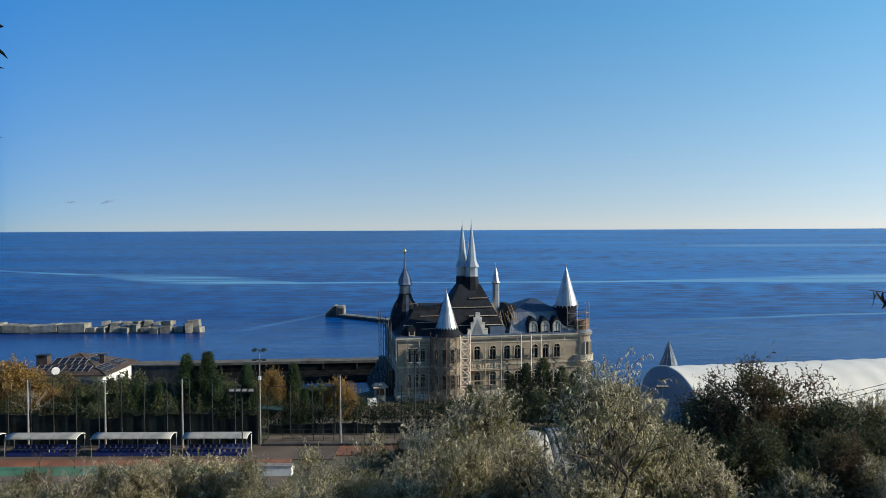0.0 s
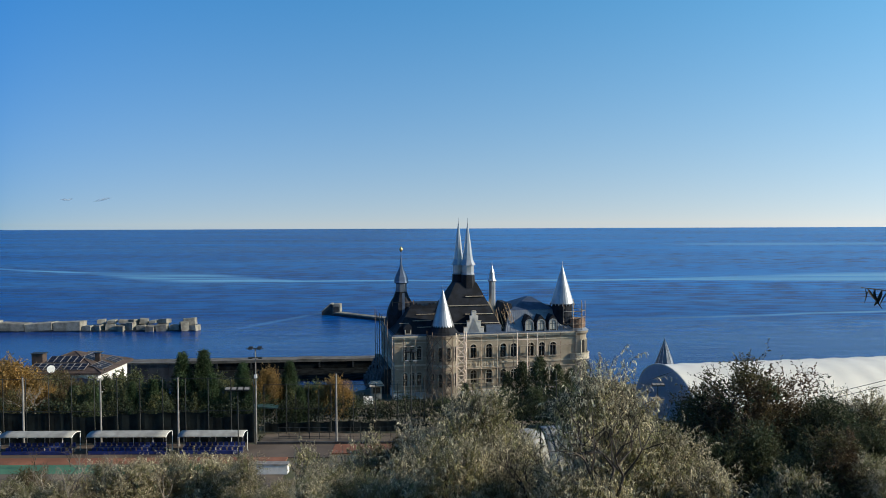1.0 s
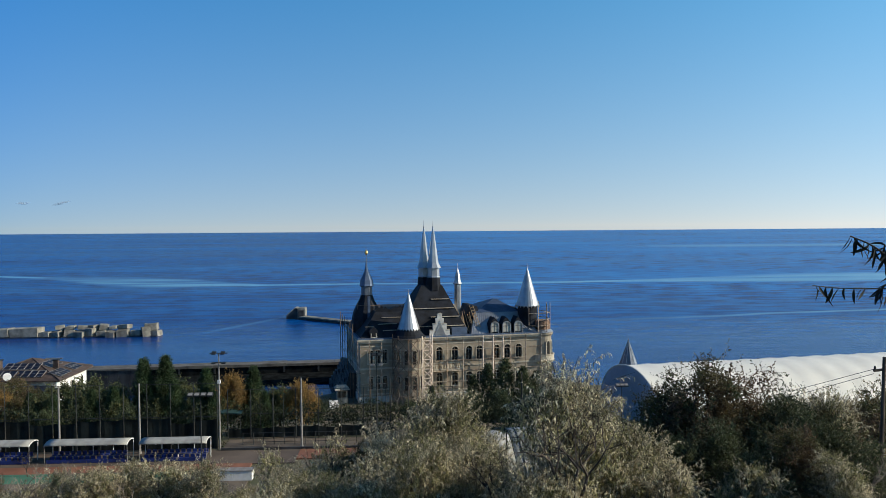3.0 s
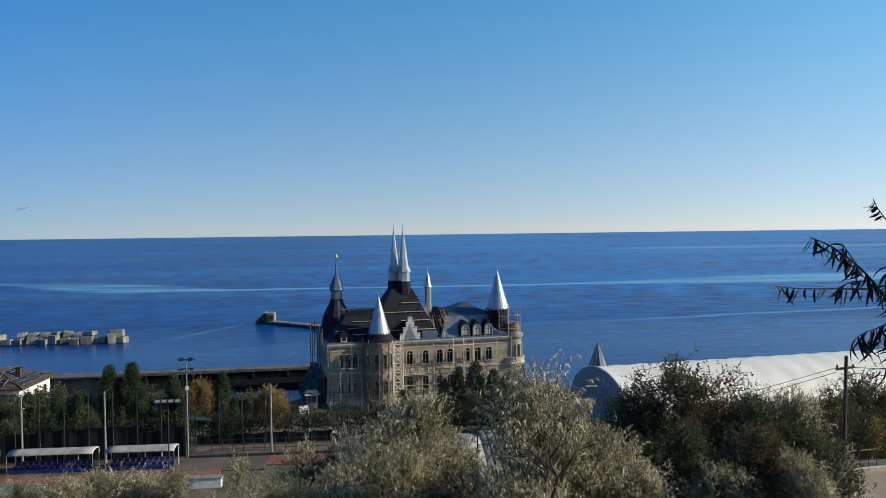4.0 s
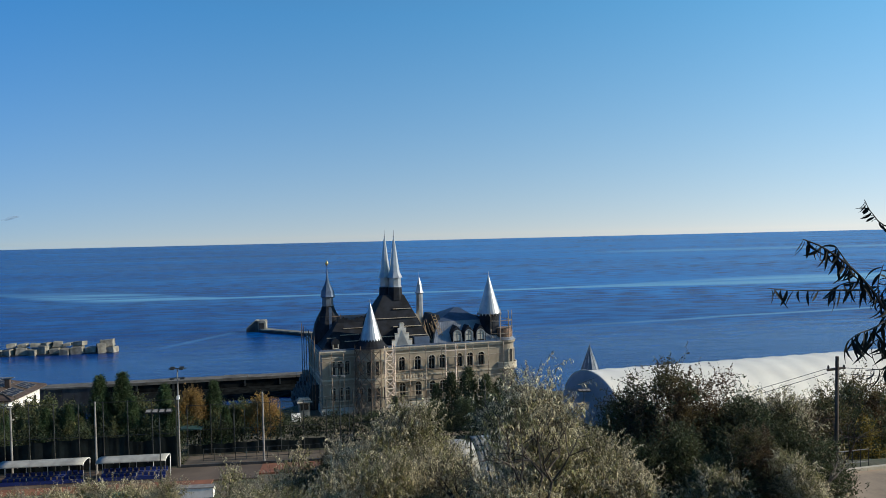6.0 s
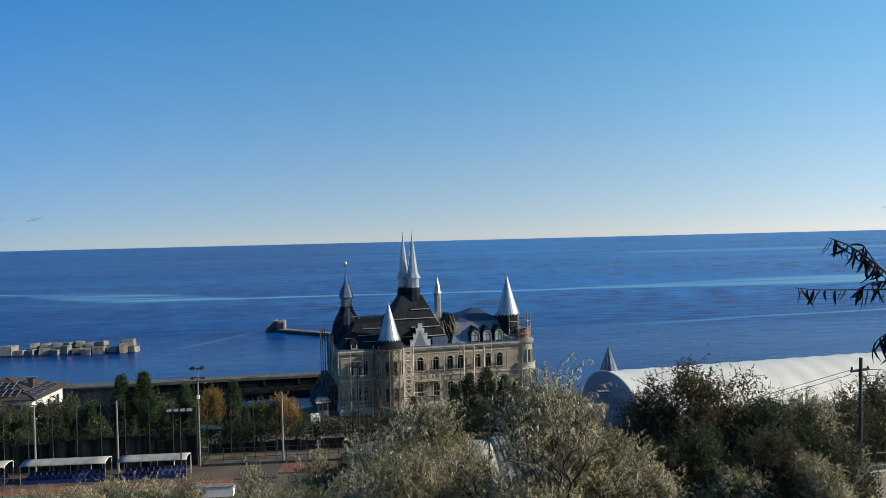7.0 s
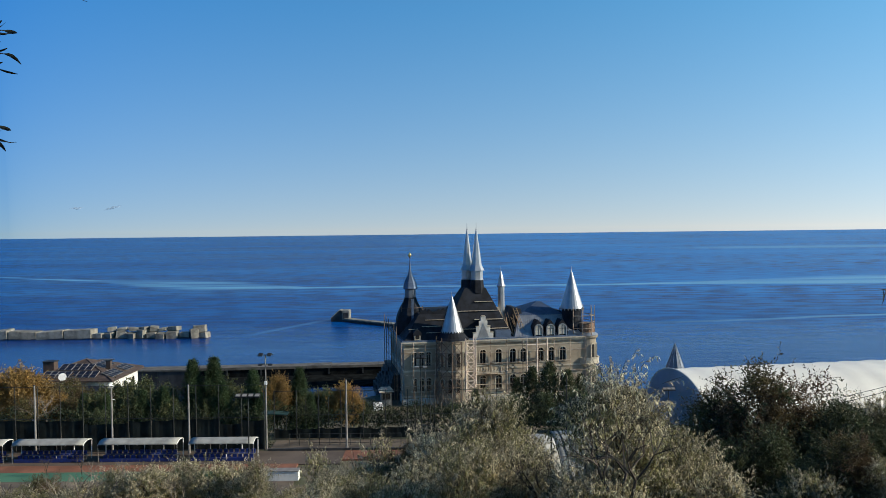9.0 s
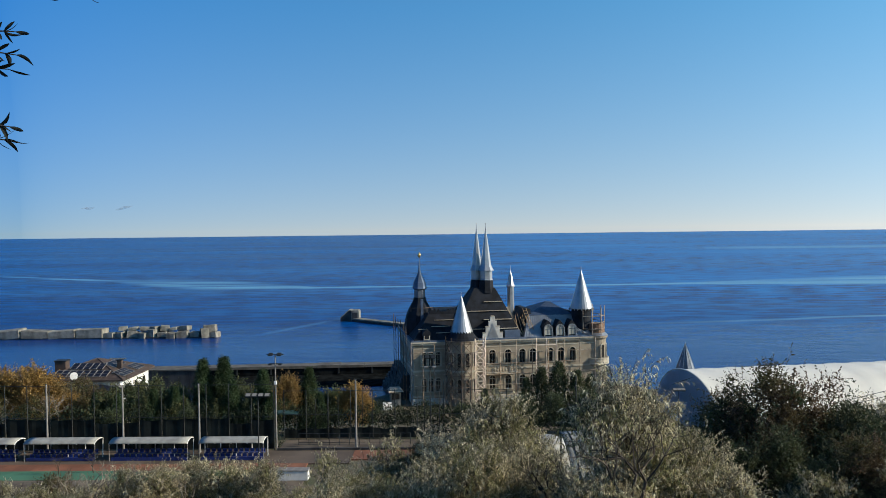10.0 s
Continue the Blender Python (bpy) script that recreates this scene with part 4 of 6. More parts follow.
for x in (0.02, LONG - 0.02):
    bm = bmesh.new()
    pts = [(HALF * math.cos(math.pi * k / n), HIGH * math.sin(math.pi * k / n) ** 0.86) for k in range(n + 1)]
    bm.faces.new([bm.verts.new((x, y, z)) for y, z in pts])
    bmesh.ops.solidify(bm, geom=bm.faces[:], thickness=0.06)
    part("end_wall", bm, "membrane_shade", hall, "membrane end wall with its bluish shade in the colour")

kiosk = empty("cone_tower", pose(44.0, 152.0, 0), "slim tower with a dark metal conical roof", "tower")
part("tower_wall", lathe(bmesh.new(), [(1.7, 0.3), (1.7, 5.4)], 12), "limestone", kiosk)
part("cone", lathe(bmesh.new(), [(2.15, 5.3), (2.1, 5.5), (0.12, 10.9), (0.03, 11.5)], 12), "zinc_dark", kiosk, "dark grey seamed cone")
bm = bmesh.new()
for k in range(12):
    a = 2 * math.pi * k / 12
    tube(bm, (2.12 * math.cos(a), 2.12 * math.sin(a), 5.5), (0.13 * math.cos(a), 0.13 * math.sin(a), 10.9), 0.035, n=4)
part("seam", bm, "zinc", kiosk)

# ---- house with solar panels ----
house = empty("house", pose(-63.8, 136.5, 0), "white house with a brown pyramid tile roof and solar panels", "house")
part("wall", B(-6.6, 6.6, -6.0, 6.0, 0.6, 9.0), "white", house)
HX, HY, EAVE, APEX = 7.4, 6.8, 9.2, 11.75
part("roof", frustum(bmesh.new(), (-HX, HX, -HY, HY), EAVE, (-0.15, 0.15, -0.1, 0.1), APEX), "tile", house, "brown tiled pyramid roof")
part("eave", B(-HX - 0.1, HX + 0.1, -HY - 0.1, HY + 0.1, EAVE - 0.24, EAVE - 0.004), "tile", house, "brown eaves board")
bm = bmesh.new()
for sx in (-1, 1):
    for sy in (-1, 1):
        tube(bm, (sx * HX, sy * HY, EAVE + 0.05), (0, 0, APEX + 0.05), 0.11, n=6)
part("hip_tile", bm, "tile", house)


def on_roof(u, s, face):
    """A frame on the roof's slope: u along the eave, s from eave to apex; face is south or east."""
    run, half = (HY, HX) if face == "south" else (HX, HY)
    up = Vector((0, run, APEX - EAVE)).normalized()
    m = Matrix(((1, 0, 0, u), (0, up.y, -up.z, -run + run * s), (0, up.z, up.y, EAVE + (APEX - EAVE) * s + 0.1), (0, 0, 0, 1)))
    return m if face == "south" else pose(0, 0, 0, 0, 0, 90) @ m


SOLAR = [("south", -4.4 + 1.15 * k, 0.12) for k in range(8)] + [("south", -2.6 + 1.15 * k, 0.46) for k in range(5)]
SOLAR += [("east", -4.6 + 1.15 * k, 0.08) for k in range(4)] + [("east", 1.5 + 1.15 * k, 0.10) for k in range(3)] + [("east", -1.6 + 1.15 * k, 0.46) for k in range(4)]
for face, u, s0 in SOLAR:
    m = on_roof(u, s0, face)
    panel = part("solar_panel", B(-0.52, 0.52, 0, 2.0, 0, 0.06, m=m), "solar", house, "dark blue solar panel")
    bm = bmesh.new()
    for a in (-0.57, 0.51):
        box(bm, a, a + 0.06, -0.05, 2.05, 0.0, 0.09, m=m)
    for v in (-0.05, 0.98, 2.0):
        box(bm, -0.51, 0.51, v, v + 0.05, 0.061, 0.075, m=m)
    part("panel_rail", bm, "pole_pale", panel)
for x, y, z, w in ((-6.6, 0.6, 11.3, 0.95), (4.6, -1.4, 11.65, 0.38)):
    ch = part("chimney", B(x - w, x + w, y - w * 0.8, y + w * 0.8, 8.5, z), "tile", house)
    part("chimney_cap", B(x - w - 0.14, x + w + 0.14, y - w * 0.8 - 0.14, y + w * 0.8 + 0.14, z, z + 0.14), "metal_dark", ch)
part("pipe", tube(bmesh.new(), (2.9, -1.5, 11.95), (5.7, -1.5, 11.95), 0.09), "pole_pale", house, "pale metal pipe on the chimney")
for u in (-3.6, 0.2, 3.8):
    wnd = part("window", B(6.6, 6.64, u - 0.6, u + 0.6, 6.2, 7.9), "glass", house)
    part("window_frame", B(6.6, 6.7, u - 0.72, u - 0.6, 6.1, 8.0), "frame", wnd)
    part("sill", B(6.6, 6.8, u - 0.75, u + 0.75, 6.05, 6.19), "trim", wnd)
annex = part("annex", B(4.0, 8.4, -10.0, -6.02, 0.6, 7.6), "white", house, "low white annex")
part("annex_roof", prism(bmesh.new(), [(3.6, 8.3), (8.8, 7.6), (8.8, 7.75), (3.6, 8.5)], -10.4, -6.9), "solar", annex, "annex roof clad in dark panels")
mast = part("dish_mast", tube(bmesh.new(), (-0.6, -7.2, 6.5), (-0.6, -7.2, 9.9), 0.05), "metal_dark", house)
dish = lathe(bmesh.new(), [(0.05, 0), (0.35, 0.05), (0.62, 0.2), (0.64, 0.24)], 16)
part("satellite_dish", dish, "white", mast, "white satellite dish").matrix_basis = pose(-0.6, -7.35, 10.0, 80, 0, 25)

# ---- players' shelters ----
def shelter(x0, x1):
    s = empty("shelter", pose((x0 + x1) / 2, 86.0, 8.68), "players' shelter with a pale arched canopy and blue seats", "shelter", "shelters beside the court")
    h = (x1 - x0) / 2
    V, Q = [], []
    m = 8
    for i in range(9):
        x = -h + 2 * h * i / 8
        for k in range(m + 1):
            a = radians(8 + 150 * k / m)
            V.append((x, -1.15 * math.cos(a) + 0.1, 1.92 + 0.40 * math.sin(a)))
    for i in range(8):
        for k in range(m):
            j = i * (m + 1) + k
            Q.append((j, j + 1, j + m + 2, j + m + 1))
    ob = fast_mesh("canopy", V, Q, "poly", s, "weathered pale polycarbonate canopy")
    sol = ob.modifiers.new("thick", "SOLIDIFY")
    sol.thickness = 0.04
    for i in range(5):
        x = -h + 2 * h * i / 4
        bm = bmesh.new()
        for k in range(m):
            a, b2 = radians(8 + 150 * k / m), radians(8 + 150 * (k + 1) / m)
            tube(bm, (x, -1.15 * math.cos(a) + 0.1, 1.88 + 0.40 * math.sin(a)), (x, -1.15 * math.cos(b2) + 0.1, 1.88 + 0.40 * math.sin(b2)), 0.045, n=5)
        part("hoop", bm, "white", s)
        part("post", tube(bmesh.new(), (x, 0.95, 0), (x, 1.05, 1.95), 0.05, n=6), "white", s)
        if i in (0, 4):
            part("post", tube(bmesh.new(), (x, -0.95, 0), (x, -1.0, 1.9), 0.03, n=6), "pole_pale", s)
    for row, (y, z) in enumerate(((0.45, 0.62), (-0.45, 0.3))):
        part("bench_frame", B(-h + 0.2, h - 0.2, y - 0.2, y + 0.25, z - 0.14, z - 0.06), "pole_pale", s)
        for k in range(int(h * 2 / 0.62)):
            x = -h + 0.5 + k * 0.62
            if x > h - 0.3:
                break
            bm = B(x - 0.22, x + 0.22, y - 0.2, y + 0.2, z - 0.06, z + 0.02)
            box(bm, x - 0.22, x + 0.22, y + 0.16, y + 0.22, z + 0.02, z + 0.36)
            part("seat", bm, "seat_blue", s)
        for x in (-h + 0.4, 0, h - 0.4):
            part("bench_leg", B(x - 0.04, x + 0.04, y - 0.05, y + 0.05, 0, z - 0.14), "pole_pale", s)
    part("front_board", B(-h + 0.1, h - 0.1, -0.82, -0.78, 0.05, 0.42), "seat_blue", s)
    return s


for x0, x1 in ((-57.9, -49.2), (-48.2, -40.3), (-38.7, -30.0), (-28.7, -21.6)):
    shelter(x0, x1)

# ---- poles, floodlights, fence ----
def pole(x, y, z0, z1, r=0.13, material="pole_pale", label="pale concrete pole beside the court"):
    p = empty("pole", pose(x, y, z0), label, "pole", "poles round the court")
    part("shaft", tube(bmesh.new(), (0, 0, 0), (0, 0, z1 - z0), r, r * 0.7, 10), material, p)
    part("cap", tube(bmesh.new(), (0, 0, z1 - z0), (0, 0, z1 - z0 + 0.06), r * 0.9, n=10), "metal_dark", p)
    part("foot", tube(bmesh.new(), (0, 0, 0), (0, 0, 0.35), r * 1.5, r * 1.3, 10), "pole_pale", p)


for x, y, z1 in ((-47.4, 88.5, 16.6), (-38.6, 88.5, 16.4), (-29.8, 88.5, 16.55), (-12.0, 90.0, 16.6)):
    pole(x, y, 8.55, z1)
for x in (-4.3, -1.9, 1.4):
    pole(x, 96.0, 8.55, 15.2, 0.07, "metal_dark", "slim dark pole at the fence")
for x, z1 in ((-17.7, 13.1), (-16.2, 13.1), (-14.9, 13.4), (-11.9, 14.2)):
    pole(x, 95.4, 8.55, z1, 0.05, "metal_dark", "slim dark post behind the lane")
booth = empty("awning", pose(-21.4, 95.2, 8.5), "dark green canvas awning on thin posts", "awning")
part("canvas", prism(bmesh.new(), [(-1.6, 3.1), (1.6, 3.0), (1.6, 3.1), (0, 3.22), (-1.6, 3.2)], -0.9, 0.9), "awning_green", booth)
for x in (-1.5, 1.5):
    for y in (-0.8, 0.8):
        part("post", tube(bmesh.new(), (x, y, -0.1), (x, y, 3.05), 0.035, n=6), "metal_dark", booth)
pole(14.4, 96.0, 8.0, 15.6, 0.10, "metal_dark", "slim dark pole at the fence")


def floodlight(x, y, z0, z1, lamps, wide, label, r=0.11):
    p = empty("floodlight", pose(x, y, z0), label, "floodlight", "floodlights")
    h = z1 - z0
    part("mast", tube(bmesh.new(), (0, 0, 0), (0, 0, h), r, r * 0.6, 8), "pole_pale" if r > 0.1 else "metal_dark", p)
    part("crossbar", tube(bmesh.new(), (-wide / 2, 0, h), (wide / 2, 0, h), 0.05, n=6), "metal_dark", p)
    for k in range(lamps):
        x1 = -wide / 2 + wide * (k + 0.5) / lamps
        lamp = part("lamp_head", B(-0.24, 0.24, -0.3, 0.22, -0.05, 0.07), "metal_dark", p)
        lamp.matrix_basis = pose(x1, -0.1, h + 0.06, 25, 0, 0)
        part("lens", B(-0.19, 0.19, -0.25, 0.17, -0.08, -0.05), "white", lamp)
        part("reflector", B(-0.2, 0.2, -0.2, 0.16, 0.07, 0.09), "pole_pale" if lamps > 2 else "metal_dark", lamp)
    return p


f1 = floodlight(-21.3, 90.0, 8.55, 19.6, 2, 2.0, "tall grey floodlight mast with lamp bars")
part("lower_bar", tube(bmesh.new(), (-0.8, 0, 10.0), (0.8, 0, 10.0), 0.05), "metal_dark", f1)
part("lower_lamp", B(0.35, 0.8, -0.3, 0.1, 9.85, 10.0), "metal_dark", f1)
part("lower_lamp", B(-0.8, -0.35, -0.3, 0.1, 9.85, 10.0), "metal_dark", f1)
part("junction_box", B(-0.12, 0.16, -0.25, 0.1, 7.6, 8.0), "white", f1)
f2 = floodlight(-3.32, 90.0, 8.55, 19.15, 2, 1.35, "tall dark floodlight mast with two pale lamp bars", 0.09)
part("lower_bar", tube(bmesh.new(), (-0.7, 0, 9.45), (0.7, 0, 9.45), 0.05), "metal_dark", f2)
for x0 in (-0.7, 0.25):
    part("lower_lamp", B(x0, x0 + 0.45, -0.3, 0.1, 9.4, 9.56), "pole_pale", f2)
floodlight(-18.2, 70.0, 8.5, 19.1, 4, 2.3, "slim dark floodlight mast with four lamps", 0.07)
floodlight(26.4, 94.0, 8.4, 14.3, 3, 1.5, "dark floodlight mast with three lamps before the hall", 0.07)

def mesh_fence(x0, n, step, y, top, cloth, label, seed):
    fence = empty("court_fence", None, label, "fence", "fences round the court")
    post = part("post", tube(bmesh.new(), (0, 0, 8.5), (0, 0, top), 0.05, n=6), "metal_dark", fence)
    post.matrix_basis = pose(x0, y, 0)
    for k in range(1, n + 1):
        ob = new("post", post.data)
        ob.parent = fence
        ob.matrix_basis = pose(x0 + step * k, y, 0)
    for z in (8.75, (8.6 + top) / 2, top - 0.1):
        part("rail", tube(bmesh.new(), (x0, y, z), (x0 + n * step, y, z), 0.03, n=5), "metal_dark", fence)
    rr = random.Random(seed)
    for k in range(n):
        xa = x0 + step * k
        hi_z = cloth + rr.uniform(-0.6, 0.15)
        bm = bmesh.new()
        cols = [(xa + 0.05 + (step - 0.1) * i / 6, y + 0.09 + 0.025 * math.sin(i * 1.9 + k)) for i in range(7)]
        lo = [bm.verts.new((x, yy, 8.72)) for x, yy in cols]
        hi = [bm.verts.new((x, yy, hi_z - 0.15 * math.sin(math.pi * i / 6))) for i, (x, yy) in enumerate(cols)]
        for i in range(6):
            bm.faces.new((lo[i], lo[i + 1], hi[i + 1], hi[i]))
        bmesh.ops.solidify(bm, geom=bm.faces[:], thickness=0.02)
        part("cloth", bm, "net", fence)


mesh_fence(-92.2, 27, 2.62, 89.6, 16.3, 12.3, "tall dark mesh fence with windscreen cloth behind the shelters", 4)
mesh_fence(-21.3, 10, 2.7, 94.1, 14.6, 10.0, "dark mesh fence along the lane", 5)
tagged(part("kerb_wall", B(-21, 6, 88.95, 89.19, 8.4, 8.95), "wet"), "low dark kerb wall along the lane", "kerb")
fence2 = empty("low_fence", None, "low dark metal fence along the lane", "fence")
for k in range(12):
    part("post", tube(bmesh.new(), (-19 + 1.2 * k, 91.5, 8.6), (-19 + 1.2 * k, 91.5, 10.0), 0.04, n=5), "metal_dark", fence2)
for z in (8.9, 9.95):
    part("rail", tube(bmesh.new(), (-19, 91.5, z), (-5.8, 91.5, z), 0.035, n=5), "metal_dark", fence2)

# ---- grey ribbed canopy on the slope ----
can = empty("ribbed_canopy", pose(10.6, 65.5, 11.2, 0, 0, 9), "pale grey translucent canopy with dark ribs", "canopy")
V, Q = [], []
for i in range(9):
    for k in range(9):
        a = k / 8
        V.append((-2.0 + 4.0 * i / 8, -3.4 + 4.4 * a, 2.0 + 3.4 * math.sin(a * math.pi * 0.5)))
for i in range(8):
    for k in range(8):
        j = i * 9 + k
        Q.append((j, j + 1, j + 10, j + 9))
ob = fast_mesh("sheet", V, Q, "poly", can)
ob.modifiers.new("thick", "SOLIDIFY").thickness = 0.03
for i in range(7):
    bm = bmesh.new()
    for k in range(8):
        a, b2 = k / 8, (k + 1) / 8
        x = -1.95 + 3.9 * i / 6
        tube(bm, (x, -3.44 + 4.4 * a, 2.02 + 3.4 * math.sin(a * math.pi * 0.5)), (x, -3.44 + 4.4 * b2, 2.02 + 3.4 * math.sin(b2 * math.pi * 0.5)), 0.07, n=5)
    part("rib", bm, "metal_dark", can)
for x in (-1.9, 1.9):
    part("post", tube(bmesh.new(), (x, 0.9, -2), (x, 0.9, 5.3), 0.07), "metal_dark", can)
    part("post", tube(bmesh.new(), (x, -3.3, -1), (x, -3.3, 2.1), 0.07), "metal_dark", can)
dome = empty("white_dome", pose(8.0, 70.5, 8.9), "white rounded tank behind the canopy", "tank")
part("shell", lathe(bmesh.new(), [(2.0, -0.6), (2.0, 4.6), (1.9, 5.3), (1.4, 5.9), (0.7, 6.2), (0.05, 6.3)], 20), "poly", dome)
box_white = empty("white_box", pose(-17.3, 78.6, 8.72), "white equipment box beside the court", "box")
part("body", B(-1.9, 1.9, -0.5, 0.5, 0.0, 0.95), "white", box_white)
part("lid", B(-1.96, 1.96, -0.56, 0.56, 0.95, 1.03), "pole_pale", box_white)

# ---- power pole, cable, railing ----
tp = empty("utility_pole", pose(15.7, 25.0, 24.4), "weathered wooden utility pole with crossarm and cables", "utility pole")
part("shaft", tube(bmesh.new(), (0, 0, -1.2), (0.14, 0, 5.15), 0.075, 0.055, 10), "wood_pole", tp)
part("crossarm", tube(bmesh.new(), (-0.22, 0, 4.7), (0.42, 0, 4.76), 0.045, n=6), "wood_pole", tp)
for x in (-0.18, 0.38):
    part("insulator", lathe(bmesh.new(), [(0.02, 4.72), (0.035, 4.78), (0.035, 4.83), (0.02, 4.86)], 8, (x, 0)), "metal_dark", tp)
for (x0, z0), end in (((-0.22, 4.75), (-8.5, 14, -0.6)), ((-0.22, 4.6), (-8.5, 14, -1.0)), ((0.4, 4.75), (14, -9, 6.4)), ((0.4, 4.55), (14, -9, 5.9))):
    bm = bmesh.new()
    p0, p1 = Vector((x0, 0, z0)), Vector(end)
    q = [p0.lerp(p1, k / 10) - Vector((0, 0, 0.5 * math.sin(math.pi * k / 10))) for k in range(11)]
    for a, b2 in zip(q, q[1:]):
        tube(bm, a, b2, 0.012, n=4)
    part("cable", bm, "metal_dark", tp)
rail = empty("railing", pose(21.9, 34.75, 22.4, 0, 0, 8), "grey metal railing beside the path", "railing")
for k in range(5):
    part("post", tube(bmesh.new(), (k * 0.45, 0, -0.3), (k * 0.45, 0, 0.9), 0.02, n=6), "metal_dark", rail)
for z in (0.3, 0.88):
    part("rail", tube(bmesh.new(), (0, 0, z), (1.8, 0, z), 0.022, n=6), "pole_pale", rail)
kerb = empty("kerb", None, "pale concrete kerb along the path", "kerb")
edge = [(18.0, 31.7), (22.0, 34.2), (24.4, 34.55), (34.0, 35.5)]
for (xa, ya), (xb, yb) in zip(edge, edge[1:]):
    run = math.hypot(xb - xa, yb - ya)
    n = max(2, int(run / 1.0))
    for k in range(n):
        part("kerb_stone", B(run * k / n + 0.01, run * (k + 1) / n - 0.01, 0, 0.22, -0.35, 0.14), "trim", kerb).matrix_basis = pose(xa, ya, 22.45, 0, 0, math.degrees(math.atan2(yb - ya, xb - xa)))
for k, (x, y) in enumerate(((-2090.0, 4400.0), (-1884.0, 4400.0))):
    g = random.Random(90 + k)
    bm = bmesh.new()
    for i in range(9):
        f = (i - 4) / 4
        w = (46, 62)[k]
        c = Vector((f * w * 0.6, 0, (f * 9 if k else 2 * math.sin(i)) + g.uniform(-2, 2)))
        made = bmesh.ops.create_icosphere(bm, subdivisions=2, radius=1.0)["verts"]
        for v in made:
            v.co = Vector((v.co.x * w * 0.26, v.co.y * 20, v.co.z * (7 - 4 * abs(f)))) + c
    cl = part("cloud", bm, "vapour")
    cl.matrix_basis = pose(x, y, 171)
    tagged(cl, "small faint grey cloud low over the horizon", "cloud")


# ---- plants ----
def unit(v):
    return v / np.maximum(np.linalg.norm(v, axis=-1, keepdims=True), 1e-9)


def blades(base, way, length, width, g, fold=0.25):
    """Folded leaf blades, one quad-pair each: base points, directions, sizes."""
    n = len(base)
    side = unit(np.cross(way, unit(g.normal(size=(n, 3)))))
    nrm = np.cross(side, way)
    L, W = length[:, None], width[:, None]
    mid = base + way * L * 0.5 + nrm * L * fold * 0.3
    V = np.stack([base, mid + side * W * 0.5, base + way * L, mid - side * W * 0.5], 1).reshape(-1, 3)
    return V, np.arange(4 * n).reshape(n, 4)


def sample_lobes(lobes, n, g, shell=0.55):
    lb = np.array(lobes, float)
    wgt = (lb[:, 3] * lb[:, 4] * lb[:, 5]) ** 0.66
    k = g.choice(len(lb), n, p=wgt / wgt.sum())
    d = unit(g.normal(size=(n, 3)))
    d[:, 2] = np.where(d[:, 2] < -0.5, -d[:, 2] * 0.5, d[:, 2])
    lump = 0.85 + 0.28 * np.sin(d[:, 0] * 5 + k * 1.7) * np.cos(d[:, 1] * 6 + d[:, 2] * 4 + k)
    rad = (shell + (1 - shell) * g.random(n) ** 0.6) * lump
    return lb[k, :3] + d * rad[:, None] * lb[k, 3:], d


def clumped(lobes, n, g, shell, per, spread):
    """Twigs gathered in tufts with gaps between them."""
    c, d = sample_lobes(lobes, max(n // per, 4), g, shell)
    k = g.integers(0, len(c), n)
    off = g.normal(size=(n, 3)) * np.array([spread, spread, spread * 1.45]) * (0.6 + 0.8 * g.random(len(c)))[k][:, None]
    return c[k] + off, unit(d[k] + g.normal(size=(n, 3)) * 0.35)


def twig_leaves(p, out, g, twig, leaves, leaf, width, up=0.5, wild=0.45, droop=0.0):
    """Leaves set along short twigs; gives the leaves' and the twigs' quads."""
    n = len(p)
    way = unit(out * 0.7 + np.array([0, 0, up]) + g.normal(size=(n, 3)) * wild)
    tl = twig * (0.5 + g.random(n))
    f = (np.arange(leaves) + 0.6) / leaves
    base = p[:, None] + way[:, None] * (tl[:, None] * f[None])[..., None]
    ldir = unit(way[:, None] * 0.6 + g.normal(size=(n, leaves, 3)) * 0.55 + np.array([0, 0, -droop]))
    size = leaf * (0.6 + 0.7 * g.random((n, leaves))) * (1.1 - 0.45 * f[None])
    V, Q = blades(base.reshape(-1, 3), ldir.reshape(-1, 3), size.ravel(), (size * width).ravel(), g)
    tv, tq = blades(p - way * 0.15 * tl[:, None], way, tl * 1.15, np.full(n, 0.022 * twig), g, 0.0)
    return V, Q, tv, tq


